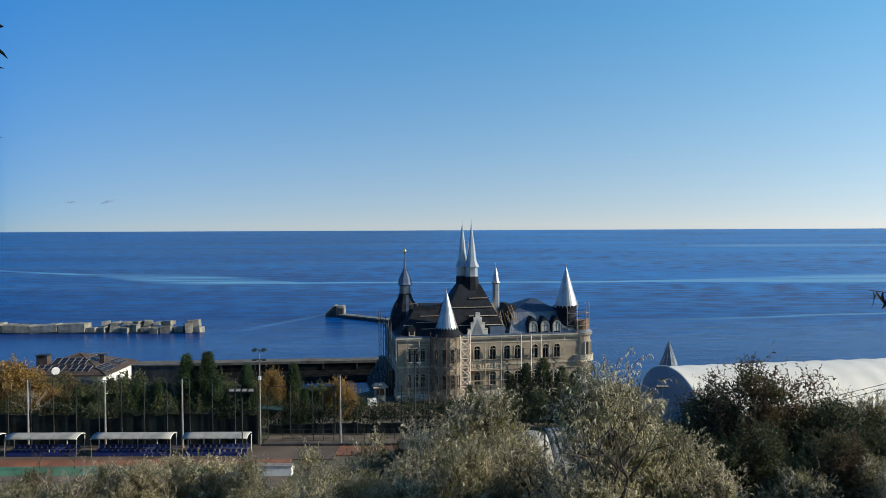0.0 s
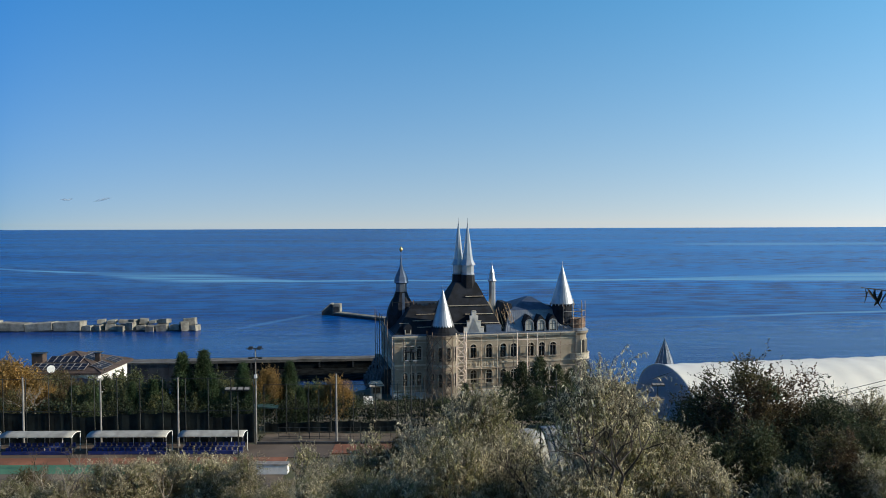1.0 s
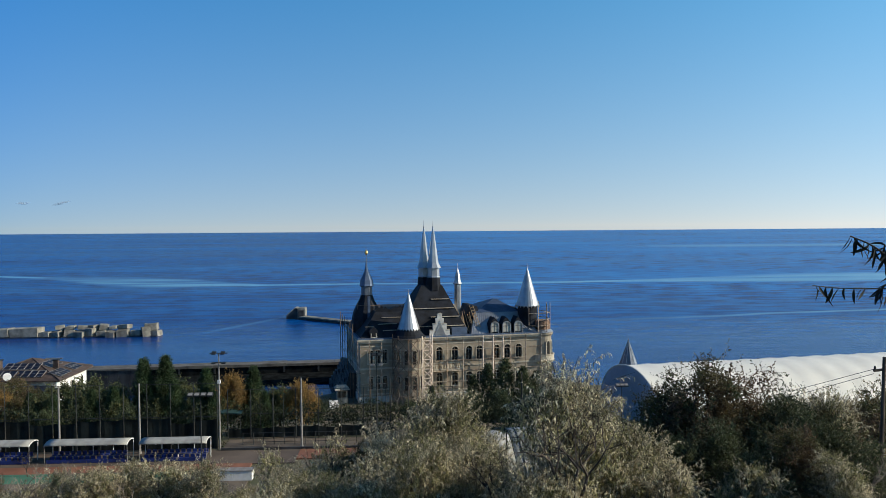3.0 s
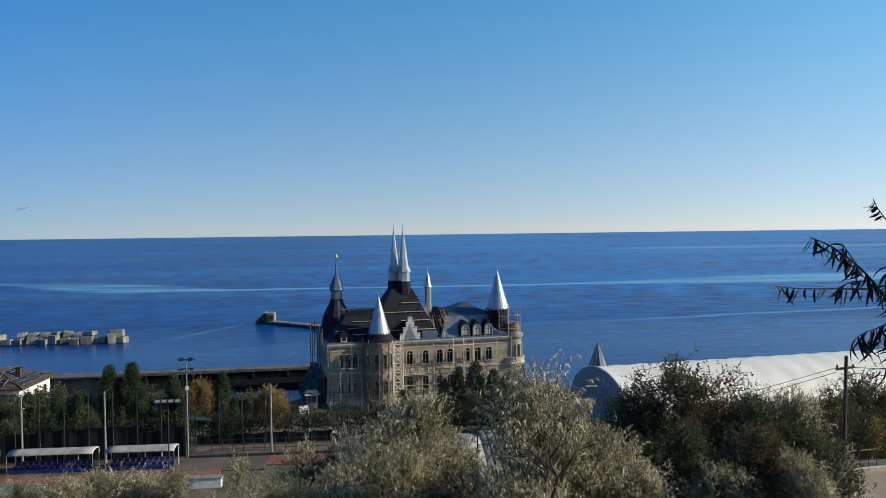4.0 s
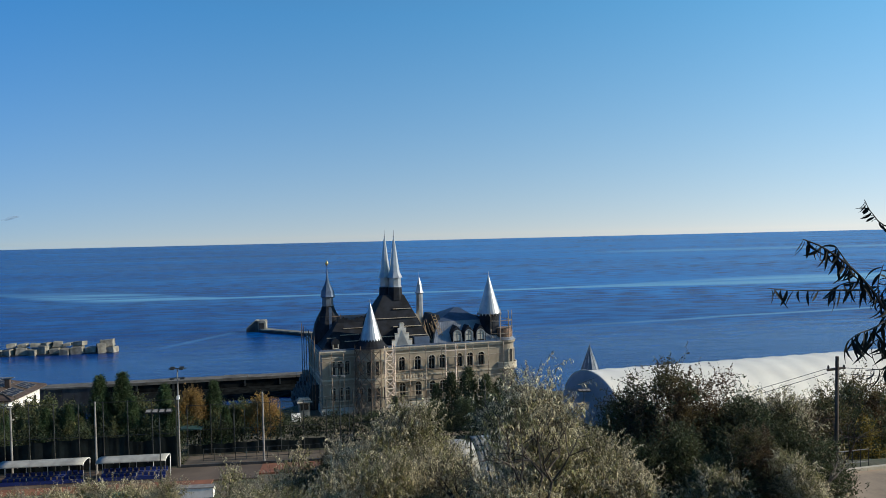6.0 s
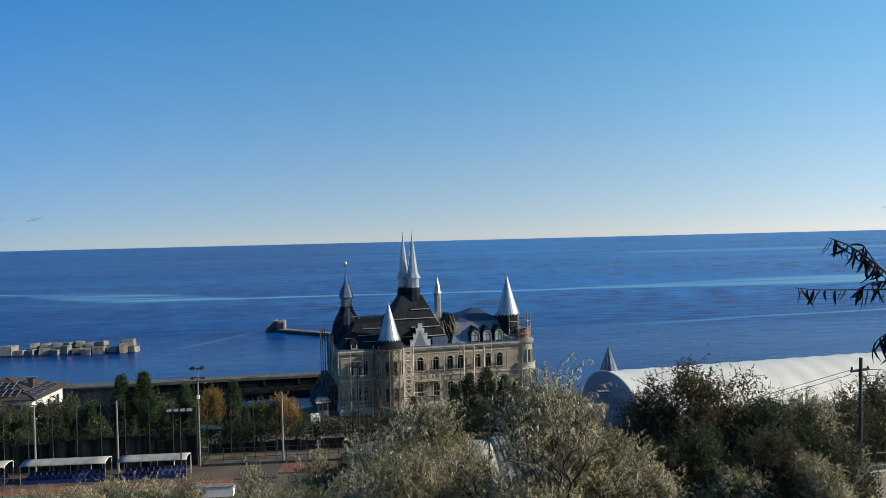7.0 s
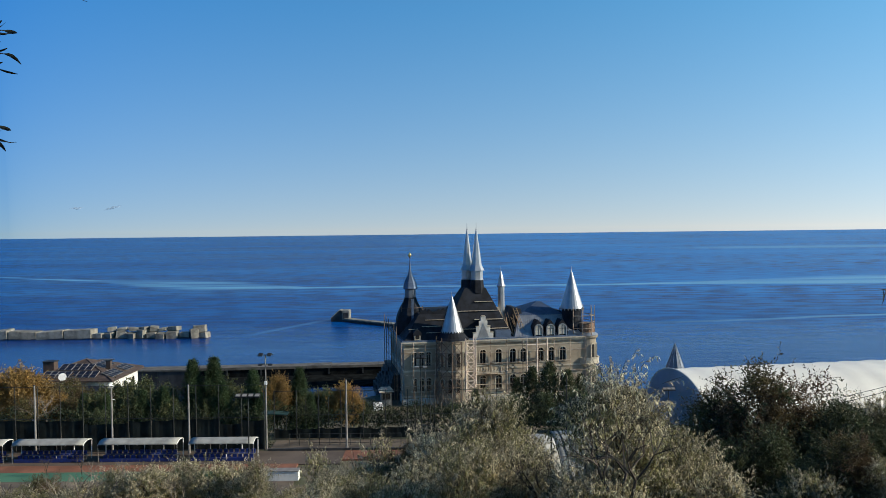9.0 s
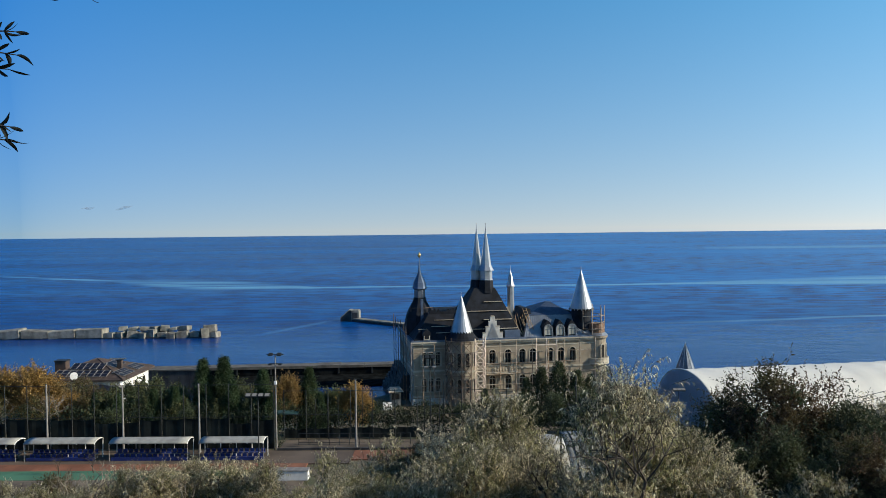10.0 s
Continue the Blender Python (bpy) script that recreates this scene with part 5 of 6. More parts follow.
def limb_tubes(lobes, height, r0, g, trunks=1, fine=6, wander=0.18, fork=0.35):
    """Trunk and limbs as joined tapered tubes that reach into the lobes."""
    bm = bmesh.new()

    def bent(p, q, ra, rb, n=4):
        pts = [p.lerp(q, k / n) for k in range(n + 1)]
        w = (q - p).length * wander
        for k in range(1, n):
            pts[k] += Vector(g.normal(size=3) * w * 0.5)
        for k in range(n):
            tube(bm, pts[k], pts[k + 1], ra + (rb - ra) * k / n, ra + (rb - ra) * (k + 1) / n, 5)
        return pts

    for t in range(trunks):
        a = 2 * math.pi * t / trunks
        lean = 0.0 if trunks == 1 else 0.18 * height
        top = Vector((lean * math.cos(a), lean * math.sin(a), height * (0.75 if trunks == 1 else 0.6)))
        stem = bent(Vector((0.1 * math.cos(a), 0.1 * math.sin(a), -0.5)), top, r0 / trunks ** 0.5, r0 * 0.3)
        for lb in lobes:
            c, rr = Vector(lb[:3]), Vector(lb[3:])
            root = stem[1].lerp(stem[3], float(g.random())) if c.z > height * fork else stem[1]
            bent(root, c, r0 * 0.4, r0 * 0.18)
            for k in range(fine):
                d = unit(g.normal(size=3))
                d[2] = abs(d[2])
                bent(c, c + Vector((d[0] * rr.x, d[1] * rr.y, d[2] * rr.z)) * 0.85, r0 * 0.16, r0 * 0.04, 3)
    return bm


def make_tree(name, m, label, category, lobes, height, seed, leaf_mat, bark="bark", r0=0.1, twigs=2200, twig=0.45, leaves=9, leaf=0.13, width=0.2,
              up=0.5, wild=0.45, droop=0.2, shell=0.5, trunks=1, group="", extra=None, wander=0.18, fine=6, per=26, spread=0.2):
    g = np.random.default_rng(seed)
    ob = empty(name, m, label, category, group)
    part("trunk", limb_tubes(lobes, height, r0, g, trunks, fine, wander), bark, ob)
    p, out = clumped(lobes, twigs, g, shell, per, spread)
    V, Q, tv, tq = twig_leaves(p, out, g, twig, leaves, leaf, width, up, wild, droop)
    fast_mesh("crown", V, Q, leaf_mat, ob)
    fast_mesh("twig_spray", tv, tq, bark, ob)
    if extra:
        # second leaf colour; the paler tree_green paints sunlit leaves into the crown
        p, out = clumped(lobes, extra[1], g, shell, per, spread)
        V, Q, tv, tq = twig_leaves(p, out, g, twig, leaves, leaf, width, up, wild, droop)
        fast_mesh("pale_foliage", V, Q, extra[0], ob)
    return ob


def make_conifer(m, label, height, radius, seed, leaf_mat="conifer", n=1500, group="", name="conifer", blunt=0.9, leaf=0.34):
    g = np.random.default_rng(seed)
    ob = empty(name, m, label, "tree", group)
    part("trunk", tube(bmesh.new(), (0, 0, -0.4), (0, 0, height * 0.95), 0.16, 0.02, 7), "bark", ob)
    f = g.random(n) ** 1.35
    tier = 0.78 + 0.22 * np.cos(f * height * 2 * math.pi / 0.9)
    a = g.random(n) * 2 * math.pi
    rr = radius * (1 - f) ** blunt * tier * (0.35 + 0.65 * g.random(n) ** 0.5) * (0.85 + 0.3 * np.sin(a * 3 + f * 9))
    p = np.stack([rr * np.cos(a), rr * np.sin(a), 0.35 + f * (height - 0.5)], -1)
    out = np.stack([np.cos(a), np.sin(a), 0 * a], -1)
    V, Q, tv, tq = twig_leaves(p, out, g, 0.55, 7, leaf, 0.28, up=0.25, wild=0.35, droop=0.15)
    fast_mesh("crown", V, Q, leaf_mat, ob)
    return ob


def on(x, y, scale=1.0, turn=0.0, sz=None, dz=0.0):
    return pose(x, y, float(ground_z(np.array(x), np.array(y))) + dz, 0, 0, turn) @ Matrix.Diagonal((scale, scale, sz or scale, 1))


def plant_to(proto, spots, wide=1.0, first_wide=None):
    """Like plant, but each spot is x, y, the height that the crown's top reaches, turn."""
    z = np.empty(0)
    for o in proto.children:
        q = np.empty(len(o.data.vertices) * 3, np.float32)
        o.data.vertices.foreach_get("co", q)
        z = np.concatenate([z, q[2::3]])
    tall = float(np.percentile(z, 99.6))
    for k, (x, y, top, turn) in enumerate(spots):
        s = (top - float(ground_z(np.array(x), np.array(y)))) / tall
        m = on(x, y, max(s, 0.45) * (first_wide if first_wide and k == 0 else wide), turn, s)
        if k == 0:
            first = m
        else:
            copy_thing(proto, m)
    proto.matrix_basis = first


def plant(proto, spots):
    """The first spot takes the built one itself; the rest are copies."""
    for k, s in enumerate(spots):
        m = on(*s)
        if k == 0:
            first = m
        else:
            copy_thing(proto, m)
    proto.matrix_basis = first


# silvery oleasters on the slope, 5 m tall as built
LOBES_A = [(0, 0, 2.6, 1.5, 1.5, 1.3), (-1.0, 0.3, 2.0, 1.2, 1.2, 1.1), (1.1, -0.2, 2.1, 1.3, 1.2, 1.1), (0.2, 0.2, 3.9, 1.0, 1.0, 1.1), (-0.5, -0.5, 1.2, 1.5, 1.3, 0.9), (0.9, 0.6, 1.2, 1.4, 1.3, 0.9)]
LOBES_B = [(0, 0, 1.9, 1.9, 1.6, 1.2), (-1.5, 0.2, 1.6, 1.3, 1.2, 1.1), (1.5, -0.2, 1.7, 1.4, 1.2, 1.2), (0.6, 0.2, 3.2, 1.1, 1.0, 1.2), (-0.8, 0.1, 3.0, 1.0, 1.0, 1.0), (0, -0.4, 0.9, 2.0, 1.5, 0.9)]
LOBES_T = [(0.0, 0, 4.55, 0.75, 0.75, 0.75), (-0.55, 0.1, 3.75, 0.85, 0.8, 0.7), (0.55, -0.1, 3.8, 0.8, 0.8, 0.75), (0.45, 0, 2.9, 0.6, 0.8, 0.8), (1.0, 0, 1.7, 0.9, 1.2, 0.9), (1.5, 0.2, 1.6, 1.2, 1.2, 1.0)]
LOBES_N = [(0, 0, 1.4, 0.9, 0.8, 1.0), (0.2, 0.1, 2.6, 0.6, 0.6, 1.0), (-0.25, 0, 3.5, 0.4, 0.4, 0.9)]


def straps(base, way, length, width, g, sag):
    """Narrow leaves that bend over along their length: two quads each."""
    n = len(base)
    side = unit(np.cross(way, unit(g.normal(size=(n, 3)))))
    L, W = length[:, None], width[:, None]
    fall = np.array([0, 0, -1.0]) * sag[:, None] * L
    mid, tip = base + way * L * 0.55 + fall * 0.2, base + way * L * 0.92 + fall
    V = np.stack([base - side * W * 0.25, base + side * W * 0.25, mid + side * W * 0.5, mid - side * W * 0.5,
                  tip + side * W * 0.14, tip - side * W * 0.14], 1).reshape(-1, 3)
    i = np.arange(n)[:, None] * 6
    return V, np.concatenate([i + np.array([0, 1, 2, 3]), i + np.array([3, 2, 4, 5])])


def oleaster(label, lobes, height, seed, shoots, pale=0.85, trunks=3, leaf=0.118, width=0.031, length=0.56, per=7, spread=0.2, sag=0.8, r0=0.06):
    """Arching leafy shoots in tufts: pale leaves on the outer shoots, greener ones further in."""
    g = np.random.default_rng(seed)
    ob = empty("oleaster", None, label, "shrub", "oleasters on the slope")
    part("trunk", limb_tubes(lobes, height, r0, g, trunks, 6, 0.2), "bark", ob)
    sprays = []
    # inner leaves take a darker green: the crown's inner shade put into colour
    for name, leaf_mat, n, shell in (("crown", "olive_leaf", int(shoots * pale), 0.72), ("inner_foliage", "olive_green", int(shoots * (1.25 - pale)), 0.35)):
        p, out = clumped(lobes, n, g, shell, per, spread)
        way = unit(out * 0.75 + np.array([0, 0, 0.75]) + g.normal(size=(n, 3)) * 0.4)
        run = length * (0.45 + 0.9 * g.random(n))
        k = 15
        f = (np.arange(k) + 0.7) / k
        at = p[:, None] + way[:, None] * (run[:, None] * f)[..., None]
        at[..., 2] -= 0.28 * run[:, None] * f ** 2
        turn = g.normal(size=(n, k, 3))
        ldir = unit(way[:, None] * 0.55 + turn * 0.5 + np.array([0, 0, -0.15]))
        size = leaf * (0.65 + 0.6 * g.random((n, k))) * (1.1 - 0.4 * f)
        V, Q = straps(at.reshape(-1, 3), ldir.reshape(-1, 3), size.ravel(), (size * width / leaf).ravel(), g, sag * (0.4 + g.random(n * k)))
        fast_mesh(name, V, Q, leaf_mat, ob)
        tv, tq = blades(p - way * 0.1, way, run * 1.02, np.full(n, 0.016), g, -0.3)
        sprays.append((tv, tq))
    (av, aq), (bv, bq) = sprays
    tagged(fast_mesh("twig_spray", np.concatenate([av, bv]), np.concatenate([aq, bq + len(av)]), "bark", ob), kind="stuff")
    return ob


OLE = "silvery grey-green oleaster with drooping narrow leaves on the slope"
plant_to(oleaster("tall silvery oleaster tree with drooping narrow leaves", LOBES_T, 5.0, 10, 1500, trunks=1, r0=0.09, leaf=0.1, width=0.028), [(4.63, 22.0, 30.15, 20)])
plant_to(oleaster(OLE, LOBES_A, 5.0, 11, 2400), [(1.86, 30, 27.52, 140), (6.0, 24, 27.86, 60), (6.66, 23, 27.95, 250), (-2.31, 34, 24.12, 200), (-7.93, 31, 24.73, 300), (-11.19, 32, 24.47, 30), (-13.53, 31, 24.5, 80), (3.49, 24, 26.3, 10), (4.75, 23, 27.68, 110), (15.14, 27, 27.87, 45), (-18.9, 31, 23.88, 0), (1.01, 25, 26.92, 75)])
plant_to(oleaster(OLE, LOBES_B, 4.6, 12, 2400, trunks=4), [(0.37, 32, 26.05, 15), (7.33, 22, 27.53, 100), (-9.57, 32, 24.57, 190), (-12.18, 31, 24.68, 240), (-3.43, 33, 23.99, 330), (-14.39, 30, 24.31, 30), (-3.72, 23, 26.62, 75), (-1.02, 24, 26.72, 80), (3.87, 20.5, 27.45, 170), (1.86, 25.5, 26.69, 25)], 1.05)
plant_to(oleaster("greener oleaster shrub with narrow leaves on the slope", LOBES_B, 4.6, 13, 2200, pale=0.6, trunks=4), [(2.47, 29.5, 26.11, 200), (0.86, 29, 26.73, 33), (-2.11, 23.5, 26.53, 133), (-6.06, 29, 24.28, 40), (-15.8, 30, 23.94, 110), (-16.89, 30, 24.07, 10), (14.49, 28, 27.18, 200), (9.73, 21, 27.37, 160), (11.72, 20.5, 27.75, 100), (-3.19, 24, 26.4, 75), (-0.25, 24.5, 26.88, 310), (5.69, 21.5, 27.76, 20)])
plant_to(oleaster("slim upright oleaster sapling with pale drooping leaves", LOBES_N, 4.2, 14, 420, trunks=2, r0=0.04), [(-5.24, 31, 25.31, 10), (-1.17, 33, 25.56, 70), (-3.21, 32, 25.51, 150)])

# brown and dark bushes
LOBES_C = [(0, 0, 3.4, 1.6, 1.5, 1.3), (-1.3, 0.2, 2.8, 1.3, 1.2, 1.2), (1.3, -0.1, 3.0, 1.4, 1.3, 1.2), (-0.5, 0.2, 4.5, 1.1, 1.0, 1.0), (0.8, 0.2, 4.4, 1.1, 1.0, 1.0), (0, 0, 1.8, 2.0, 1.7, 1.2)]
br = make_tree("bush", None, "reddish-brown autumn bush with sparse twigs", "shrub", LOBES_C, 5.6, 21, "brown_leaf", twigs=3200, leaves=9, leaf=0.12, width=0.45, up=0.5, droop=0.1, trunks=3, r0=0.08, group="bushes on the slope", extra=("dark_leaf", 500))
plant_to(br, [(11.1, 27.5, 29.0, 10), (11.12, 21.5, 28.14, 55), (15.1, 27.0, 27.4, 120), (16.5, 32.0, 26.4, 200), (30.7, 46.0, 24.4, 30), (-17.5, 33.0, 23.6, 80), (26.5, 44.0, 23.8, 230), (-1.7, 32.5, 24.8, 15), (10.0, 28.5, 27.9, 70)], 1.12)
dk = make_tree("bush", None, "dark evergreen bush on the slope", "shrub", LOBES_B, 4.6, 22, "bush_green", twigs=2600, leaves=9, leaf=0.155, width=0.32, up=0.6, droop=0.0, trunks=3, r0=0.07, group="bushes on the slope", extra=("dark_leaf", 700))
plant_to(dk, [(9.6, 24.2, 27.7, 0), (13.3, 26.0, 27.9, 60), (14.3, 25.0, 27.4, 140), (10.2, 22.0, 27.5, 210), (24.5, 50.0, 22.5, 20), (13.3, 44.0, 22.5, 90), (29.3, 45.0, 23.5, 150), (32.9, 47.0, 23.3, 300), (21.3, 58.0, 19.5, 45), (27.7, 62.0, 18.7, 200), (34.3, 66.0, 18.2, 100), (44.4, 70.0, 16.7, 10), (51.8, 74.0, 15.8, 50)])
yw = make_tree("bush", None, "yellowing bush behind the utility pole", "shrub", LOBES_A, 5.0, 23, "yellow", twigs=1500, leaves=8, leaf=0.14, width=0.42, trunks=3, r0=0.06, group="bushes on the slope", extra=("dark_leaf", 1200))
plant_to(yw, [(28.1, 42.5, 22.9, 0)])

# conifers and autumn trees between the court and the sea
CON = "slender dark green conifer behind the court fence"
c1 = make_conifer(None, CON, 10.0, 3.0, 31, blunt=0.75, n=2800, group="conifers behind the fence")
plant_to(c1, [(-35.7, 108, 16.1, 0), (-32.9, 108.5, 16.3, 90), (-27.3, 108, 14.6, 40), (-20.9, 108, 14.8, 130), (-31.0, 106, 13.6, 10), (-41.5, 105, 12.6, 70), (-46.0, 104, 12.2, 120), (-25.4, 104, 12.4, 200), (-18.6, 104, 12.2, 20), (-50, 106, 12.0, 50), (-38.6, 105, 13.0, 33)], 1.0)
c2 = make_conifer(None, "dark bushy pine in front of the castle", 9.0, 2.6, 32, "dark_leaf", n=1700, group="pines before the castle", name="pine", blunt=0.6)
plant(c2, [(15.0, 117, 1.06, 0), (17.6, 116, 0.92, 100), (12.6, 119, 0.98, 60), (10.2, 117, 0.80, 200), (20.0, 119, 0.85, 20), (4.0, 121, 0.62, 70), (22.5, 117, 0.7, 10)])
LOBES_D = [(0, 0, 4.2, 1.9, 1.8, 1.6), (-1.2, 0, 3.2, 1.5, 1.4, 1.3), (1.2, 0.2, 3.3, 1.5, 1.4, 1.3), (0, 0, 2.0, 1.7, 1.6, 1.0)]
au = make_tree("autumn_tree", None, "orange autumn tree behind the court fence", "tree", LOBES_D, 6.0, 41, "autumn", twigs=3000, twig=0.5, per=22, spread=0.3, leaves=9, leaf=0.19, width=0.55, r0=0.12, group="autumn trees")
plant(au, [(-60.0, 108, 1.55, 0, 1.5), (-66, 110, 1.5, 80), (-23.4, 106, 0.74, 30, 1.25), (-14.3, 107, 0.92, 150, 1.05), (-73, 109, 1.2, 200), (-55.5, 109, 0.9, 60)])
gn = make_tree("tree", None, "dull green leafy tree behind the court fence", "tree", LOBES_D, 6.0, 42, "dark_leaf", twigs=1100, twig=0.5, per=22, spread=0.3, leaves=8, leaf=0.24, width=0.5, r0=0.12, group="trees behind the fence", extra=("tree_green", 420))
NEAR_ROW = [(-48, 105, 0.85, 0), (-43.8, 106, 0.8, 50), (-33.5, 106, 0.75, 140), (-28.5, 106, 0.72, 200), (-20.5, 107, 0.8, 260), (-17.5, 111, 0.95, 300), (-38.0, 105, 0.72, 30), (-12.8, 109, 0.7, 20), (-24.0, 105, 0.75, 20), (-49, 112, 1.15, 30)]
FAR_ROW = [(-44.5, 111, 1.1, 70), (-40, 110, 1.1, 110), (-35.0, 111, 1.15, 150), (-30.5, 110, 1.05, 190), (-26, 109, 1.05, 230), (-22, 112, 1.1, 270), (-18.5, 113, 1.0, 30), (-33, 114, 1.2, 60), (-27.5, 113, 1.1, 90), (-47, 117, 1.3, 20)]
plant(gn, NEAR_ROW + FAR_ROW)
bn = make_tree("tree", None, "brownish half-bare tree behind the court fence", "tree", LOBES_D, 6.0, 44, "brown_leaf", twigs=850, twig=0.5, per=20, spread=0.32, leaves=8, leaf=0.22, width=0.4, r0=0.12, group="trees behind the fence", extra=("tree_green", 300))
plant(bn, [(-66.0, 118, 1.25, 15), (-60.0, 117, 1.15, 95), (-52.5, 107, 0.8, 90), (-57, 104, 0.8, 10), (-79, 108, 1.2, 110), (-64, 104, 0.9, 160), (-70.5, 104, 0.9, 220), (-71, 125, 1.3, 0), (-66.5, 127, 1.25, 40), (-62, 126, 1.3, 80), (-57.5, 127, 0.85, 120), (-53, 124, 0.8, 160), (-53.5, 113, 1.15, 310), (-57.5, 112, 1.15, 350)])
dt = make_tree("tree", None, "dark leafy tree in the shade behind the fence", "tree", LOBES_D, 6.0, 43, "dark_leaf", twigs=1300, twig=0.5, per=22, spread=0.3, leaves=8, leaf=0.24, width=0.5, r0=0.12, group="trees behind the fence")
plant(dt, [(-45.5, 100.5, 0.5, 0), (-35.5, 100.5, 0.5, 60), (8.5, 104, 0.75, 0), (13.0, 105, 0.8, 90), (17.5, 106, 0.85, 10), (22.0, 105, 0.8, 200), (5.0, 103, 0.6, 200), (0.5, 112, 0.6, 10), (27, 122, 0.7, 10), (30.5, 125, 0.75, 60), (34.5, 128, 0.8, 110), (38.5, 131, 0.75, 160), (24.0, 124, 0.7, 210)])


def bare_tree(m, label, height, seed, bark="pale_bark", spread=1.0):
    g = np.random.default_rng(seed)
    ob = empty("bare_tree", m, label, "tree", "bare trees")
    bm = bmesh.new()

    def grow(p, d, length, r, depth):
        q = p
        for k in range(3):
            d = Vector(unit(np.array(d) + g.normal(size=3) * 0.14))
            nq = q + d * length / 3
            tube(bm, q, nq, r * (1 - 0.12 * k), r * (1 - 0.12 * (k + 1)), 5 if depth < 2 else 4)
            q = nq
        if depth < 4:
            for k in range(3 if depth < 3 else 2):
                nd = unit(np.array(d) + g.normal(size=3) * 0.5 * spread + np.array([0, 0, 0.15]))
                grow(q, Vector(nd), length * 0.68, r * 0.58, depth + 1)

    grow(Vector((0, 0, -0.3)), Vector((0, 0, 1)), height * 0.34, height * 0.018, 0)
    part("limb_work", bm, bark, ob)
    return ob


b1 = bare_tree(None, "leafless pale-barked tree behind the court fence", 6.5, 51)
plant(b1, [(-61.0, 122, 1.15, 10), (-65.5, 121, 1.2, 75), (-58.0, 121, 1.0, 160), (-52.8, 101.5, 0.95, 0), (-55.2, 103, 0.9, 90), (-60.3, 101.5, 0.85, 30), (-67, 102, 0.9, 200), (1.8, 124, 1.0, 40), (5.5, 126, 0.9, 120), (-1.2, 126, 0.9, 210)])
b2 = bare_tree(None, "leafless dark shrub on the slope", 4.0, 52, "bark", 1.4)
plant(b2, [(4.7, 20.4, 1.35, 15), (3.0, 25.2, 1.15, 110), (0.6, 27.0, 1.05, 200), (-2.2, 38.0, 1.3, 260), (-18.0, 30.5, 0.8, 0), (-20.8, 31.0, 0.9, 70), (6.2, 27.0, 1.2, 20), (14.5, 28.5, 1.35, 100), (18.5, 29.8, 1.3, 160), (16.6, 33.5, 1.2, 250), (10.9, 28.5, 1.55, 40), (-38.5, 80.9, 0.75, 30), (-42, 80.5, 0.7, 130), (25.5, 43.0, 1.5, 10), (29.5, 45.0, 1.6, 60)])


b3 = bare_tree(None, "leafless greyish-brown shrub of fine twigs on the slope", 3.4, 53, "pale_bark", 1.5)
plant(b3, [(-14.4, 30.0, 1.12, 15), (-13.2, 30.4, 1.05, 85), (-15.6, 30.4, 1.0, 165), (-11.9, 30.8, 0.95, 235), (-17.4, 30.2, 0.85, 0), (-14.6, 30.0, 0.8, 50), (-19.2, 32.0, 0.9, 100), (-11.0, 30.6, 0.75, 150), (6.4, 22.2, 1.0, 200), (12.4, 22.6, 0.95, 250), (14.6, 23.6, 0.9, 300), (-3.8, 28.4, 0.8, 20), (8.2, 22.6, 0.9, 70), (15.4, 28.2, 1.45, 120), (17.2, 29.6, 1.5, 170), (1.2, 28.8, 0.85, 220)])


def hedge(x0, x1, y, z0, z1, deep, n, seed, leaf_mat, label):
    g = np.random.default_rng(seed)
    p = np.stack([x0 + (x1 - x0) * g.random(n), y + deep * (g.random(n) - 0.5), z0 + (z1 - z0) * g.random(n) ** 0.8], -1)
    p[:, 2] += 0.45 * np.sin(p[:, 0] * 0.9 + seed) * (p[:, 2] - z0) / (z1 - z0) + 0.3 * np.sin(p[:, 0] * 2.3) * (p[:, 2] - z0) / (z1 - z0)
    out = unit(g.normal(size=(n, 3)))
    V, Q, tv, tq = twig_leaves(p, out, g, 0.4, 7, 0.22, 0.5, up=0.3)
    tagged(fast_mesh("hedge", V, Q, leaf_mat), label, "hedge", kind="stuff")


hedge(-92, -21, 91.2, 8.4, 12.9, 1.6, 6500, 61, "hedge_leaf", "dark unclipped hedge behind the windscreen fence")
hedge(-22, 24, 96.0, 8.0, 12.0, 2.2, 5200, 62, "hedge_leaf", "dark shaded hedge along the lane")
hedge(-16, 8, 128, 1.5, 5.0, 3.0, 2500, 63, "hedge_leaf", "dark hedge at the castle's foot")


def weeds():
    """Dry grass and low weeds over the slope."""
    g = np.random.default_rng(71)
    n = 30000
    x, y = g.uniform(-45, 40, n), g.uniform(26, 70, n)
    keep = ~((x > 17) & (y > 26.5) & (y < 41))
    x, y = x[keep], y[keep]
    p = np.stack([x, y, ground_z(x, y) - 0.03], -1)
    way = unit(g.normal(size=(len(x), 3)) * 0.45 + np.array([0, 0, 1.0]))
    L = g.uniform(0.2, 0.6, len(x))
    V, Q = blades(p, way, L, L * 0.12, g)
    tagged(fast_mesh("weeds", V, Q, "grass"), "dry tufts of grass and weeds on the slope", "weeds", kind="stuff")


weeds()


